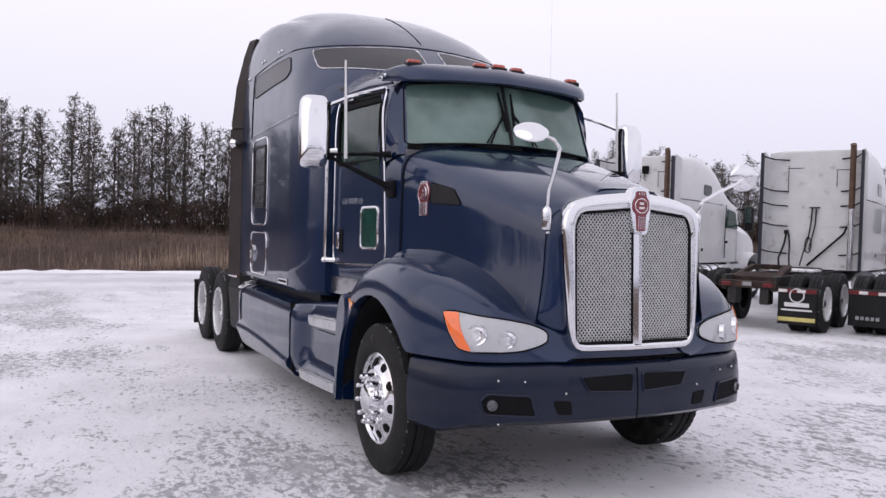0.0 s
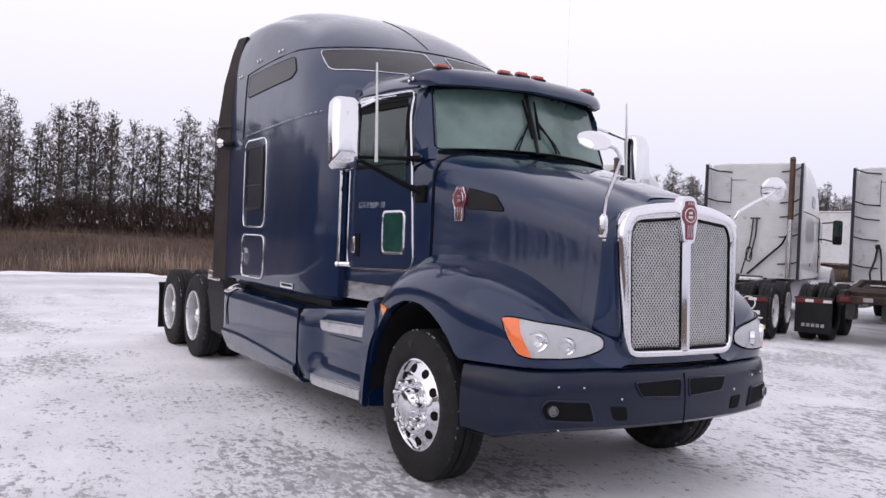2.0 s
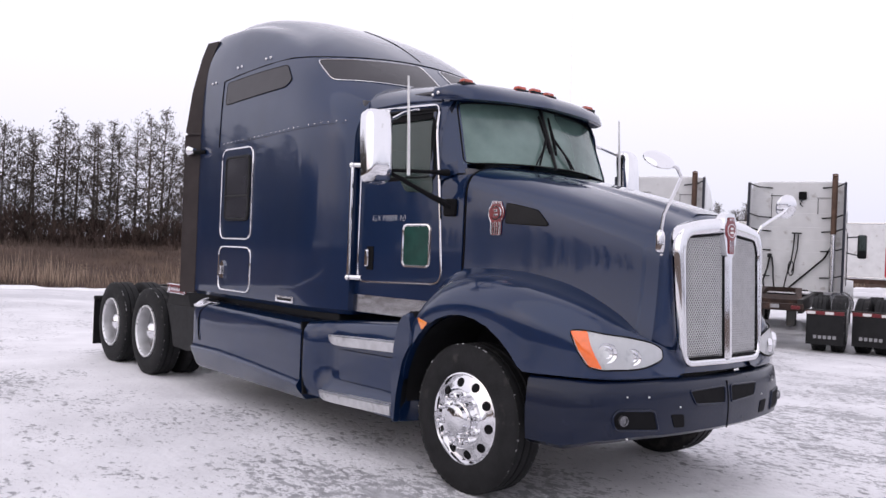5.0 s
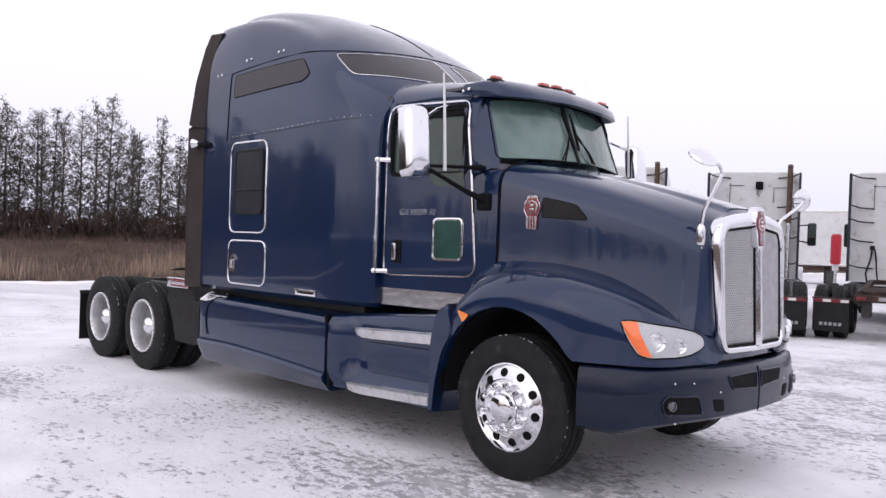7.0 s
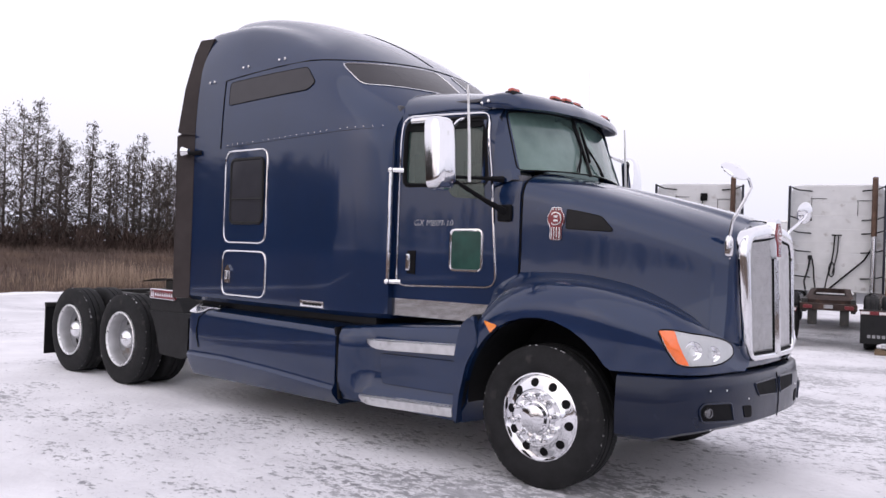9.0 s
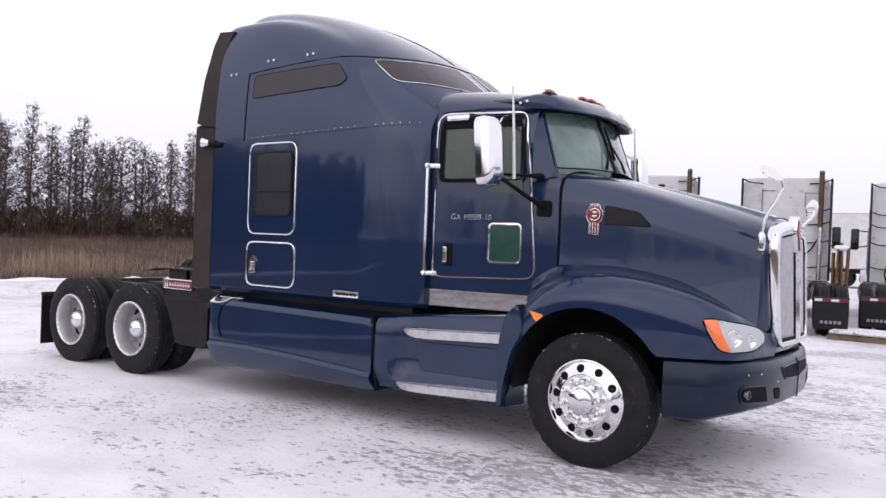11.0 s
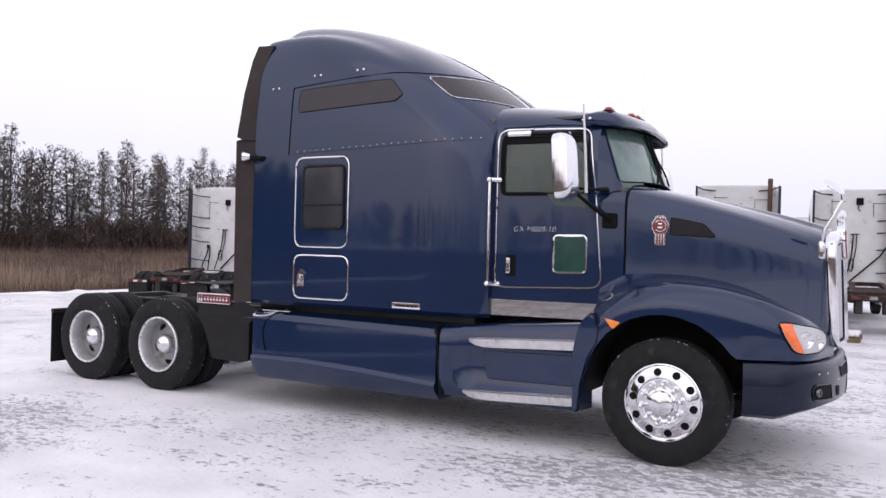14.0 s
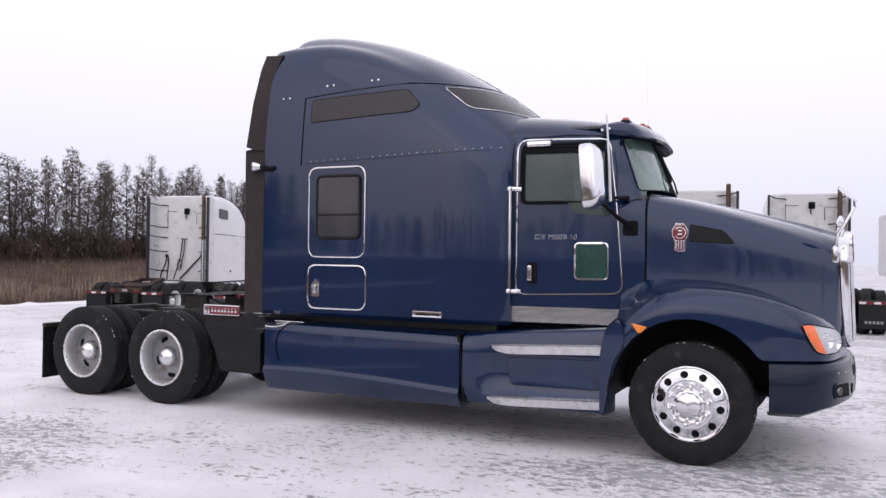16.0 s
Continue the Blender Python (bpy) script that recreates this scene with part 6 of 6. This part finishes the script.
# ---- trees ----
def tree_meshes(seed, h):
    """A pointed conifer: straight stem, uneven limbs, thin needle tufts with sky between them."""
    rng = random.Random(seed)
    tb = bmesh.new()
    lean = (rng.uniform(-0.15, 0.15), rng.uniform(-0.15, 0.15))
    axis = lambda f: Vector((lean[0] * f * f, lean[1] * f * f, h * f))
    tube([axis(k / 8) for k in range(9)], [0.06 * (1 - k / 8.4) + 0.006 for k in range(9)], 6, bm=tb)
    leaves = []
    girth = rng.uniform(0.85, 1.1)
    limbs = 84
    for i in range(limbs):
        f = min(0.985, 0.12 + 0.87 * (i / limbs) ** 1.08 + rng.uniform(-0.015, 0.015))
        reach = girth * (0.10 + 1.25 * (1 - f) ** 0.74 * min(1, 0.6 + f * 1.4)) * rng.choice((0.4, 0.7, 0.85, 1.0, 1.15))
        a = i * 2.399 + rng.uniform(-0.6, 0.6)
        base = axis(f)
        tip = base + Vector((math.cos(a) * reach, math.sin(a) * reach, rng.uniform(0.0, 0.9) * reach + 0.04))
        mid = base.lerp(tip, 0.5) + Vector((0, 0, rng.uniform(-0.14, 0.04) * reach))
        tube([base, mid, tip], [0.012, 0.009, 0.003], 4, bm=tb)
        for _ in range(2 + int(4.0 * reach + rng.random())):
            t = rng.uniform(0.2, 1.08)
            c = (base.lerp(mid, t * 2) if t < 0.5 else mid.lerp(tip, t * 2 - 1)) + Vector((rng.gauss(0, 0.05), rng.gauss(0, 0.05), rng.gauss(0, 0.06)))
            size = rng.uniform(0.03, 0.09)
            for _ in range(6):
                p = c + Vector((rng.gauss(0, size), rng.gauss(0, size), rng.gauss(0, size * 1.3)))
                n = rng.uniform(0.016, 0.044)
                u = Vector((rng.gauss(0, 0.8), rng.gauss(0, 0.8), rng.gauss(0.5, 0.9))).normalized()
                w = u.orthogonal().normalized() * (n * 0.5)
                u = u * (n * 1.9)
                leaves.append((p - u, p + w, p + u, p - w))
    return tb, leaves


def leaf_mesh(name, quads, mat):
    me = bpy.data.meshes.new(name)
    me.from_pydata([tuple(v) for q in quads for v in q], [], [tuple(range(4 * i, 4 * i + 4)) for i in range(len(quads))])
    me.materials.append(mat)
    return me


species = []
crowns = []
for k, h in enumerate((4.9, 4.6, 5.25, 4.2, 4.75)):
    t = thing("tree", "slender pointed dark conifer with sparse lacy crown", "tree", "tree line behind the field")
    tb, cb = tree_meshes(11 + k, h)
    part("trunk", tb, M_BARK, t)
    crowns.append(np.array([[tuple(v) for v in q] for q in cb]))
    crown = new("crown", leaf_mesh("crown", cb, M_LEAF))
    crown.parent = t
    species.append(t)
rng = random.Random(5)
first = [True] * 5


def plant(x, y, s):
    k = rng.randrange(5)
    m = pose(x, y, bank(x, y) - 0.05, 0, 0, rng.uniform(0, 360))
    if first[k]:
        species[k].matrix_basis = m
        first[k] = False
        return
    o = copy_thing(species[k], m)
    o.scale = (s * rng.uniform(0.9, 1.1), s * rng.uniform(0.9, 1.1), s)


for x0, gap in ((-32.5, 0.85), (-34.2, 1.1)):
    y = -36.0
    while y < 64:
        plant(x0 + rng.uniform(-0.6, 0.6), y, rng.uniform(0.88, 1.06) * interp(y, [(-36, 1.08), (3, 1.08), (6.5, 1.22), (10, 1.18), (14, 1.10), (64, 1.07)]))
        y += gap * rng.uniform(0.75, 1.25)
# woods beyond the yard, past counting
def far_woods(spots):
    parts = []
    for x, y, s in spots:
        k = rng.randrange(5)
        v = crowns[k][::3]
        mid = v.mean(axis=1, keepdims=True)
        v = (v - mid) * 1.9 + mid
        a = rng.uniform(0, 6.28)
        turn = np.array([[math.cos(a), math.sin(a), 0], [-math.sin(a), math.cos(a), 0], [0, 0, 1]])
        parts.append((v @ turn) * s + np.array([x, y, bank(x, y)]))
    quads = np.concatenate(parts)
    me = leaf_mesh("far_woods", quads.tolist(), M_LEAF)
    return tagged(new("far_woods", me), "dark lacy woods round the far side of the yard", "woods", kind="stuff")


spots = []
for x0 in (-37.0, -39.5):
    y = -48.0
    while y < -12:
        spots.append((x0 + rng.uniform(-0.8, 0.8), y, rng.uniform(1.15, 1.4)))
        y += rng.uniform(0.7, 1.4)
x = -60.0
while x < 48:
    spots.append((x, -74 + rng.uniform(-2, 2), rng.uniform(1.0, 1.3)))
    x += rng.uniform(0.7, 1.4)
y = -34.0
while y < 40:
    spots.append((44 + rng.uniform(-1.5, 1.5), y, rng.uniform(0.95, 1.35)))
    y += rng.uniform(1.1, 2.0)
far_woods(spots)


# ---- low snow ridge left by the plough along the field's edge ----
ridge = random.Random(3)
rings = []
for k in range(260):
    y = -42 + 0.42 * k
    x = -22.15 + 0.25 * math.sin(y * 0.7) + 0.15 * math.sin(y * 2.3)
    hgt, wid = ridge.uniform(0.02, 0.09), ridge.uniform(0.35, 0.55)
    rings.append([(x + wid, y, bank(x + wid, y) - 0.03), (x + wid * 0.4, y, bank(x, y) + hgt * 0.7), (x, y, bank(x, y) + hgt), (x - wid * 0.4, y, bank(x - wid * 0.4, y) + hgt * 0.6), (x - wid, y, bank(x - wid, y) - 0.03)])
rim = part("snow_ridge", loft(rings, closed=False), M_CLEANSNOW, None, sharp=80)
tagged(rim, "low ridge of clean white snow along the field's edge", "snow ridge", kind="structure")


# ---- brush under the trees, dry grass and reeds ----
def blades(name, spots, mat, label, category):
    n = len(spots)
    co = np.zeros((n * 3, 3), np.float32)
    for i, (x, y, z, h, w, lx, ly, a) in enumerate(spots):
        dx, dy = math.cos(a) * w, math.sin(a) * w
        co[3 * i] = (x - dx, y - dy, z)
        co[3 * i + 1] = (x + dx, y + dy, z)
        co[3 * i + 2] = (x + lx, y + ly, z + h)
    me = bpy.data.meshes.new(name)
    me.from_pydata(co.tolist(), [], [(3 * i, 3 * i + 1, 3 * i + 2) for i in range(n)])
    me.materials.append(mat)
    return tagged(new(name, me), label, category, kind="stuff")


spots = []
for _ in range(70000):
    y = rng.uniform(-36, 72)
    x = -31.6 - abs(rng.gauss(0, 1.4))
    top = 1.12 + 0.3 * math.sin(y * 0.55) * math.sin(y * 0.21 + 1) + 0.2 * math.sin(y * 2.1)
    z = bank(x, y) + top * rng.random() ** 1.3
    spots.append((x, y, z - 0.1, rng.uniform(0.25, 0.7), rng.uniform(0.012, 0.035), rng.gauss(0, 0.25), rng.gauss(0, 0.25), rng.uniform(0, 3.14)))
blades("brush", spots, M_BUSH, "tangled dark brown brush under the tree line", "brush")
spots = []
for _ in range(80000):
    y = rng.uniform(-32, 68)
    x = -22.55 - 9.6 * rng.random() ** 1.3
    spots.append((x, y, bank(x, y) - 0.02, rng.uniform(0.12, 0.40), rng.uniform(0.006, 0.016), rng.gauss(0, 0.10), rng.gauss(0, 0.10), rng.uniform(0, 3.14)))
blades("dry_grass", spots, M_GRASS, "dry brown grass on the bank behind the yard", "grass")
spots = []
while len(spots) < 11000:
    y = rng.uniform(-30, 62)
    # the stand of reeds thickens along the edge
    if rng.random() > min(max((y + 4) / 9, 0.05), 1) * (0.6 + 0.4 * math.sin(y * 0.8 + 1) * math.sin(y * 0.23)):
        continue
    x = -22.8 - abs(rng.gauss(0, 1.2))
    h = rng.uniform(0.35, 1.15) * (0.75 + 0.25 * math.sin(y * 0.9))
    spots.append((x, y, bank(x, y) - 0.02, h, rng.uniform(0.006, 0.013), rng.gauss(0, 0.09), rng.gauss(0, 0.09), rng.uniform(0, 3.14)))
blades("reeds", spots, M_REED, "pale dry reeds along the yard's edge", "reeds")
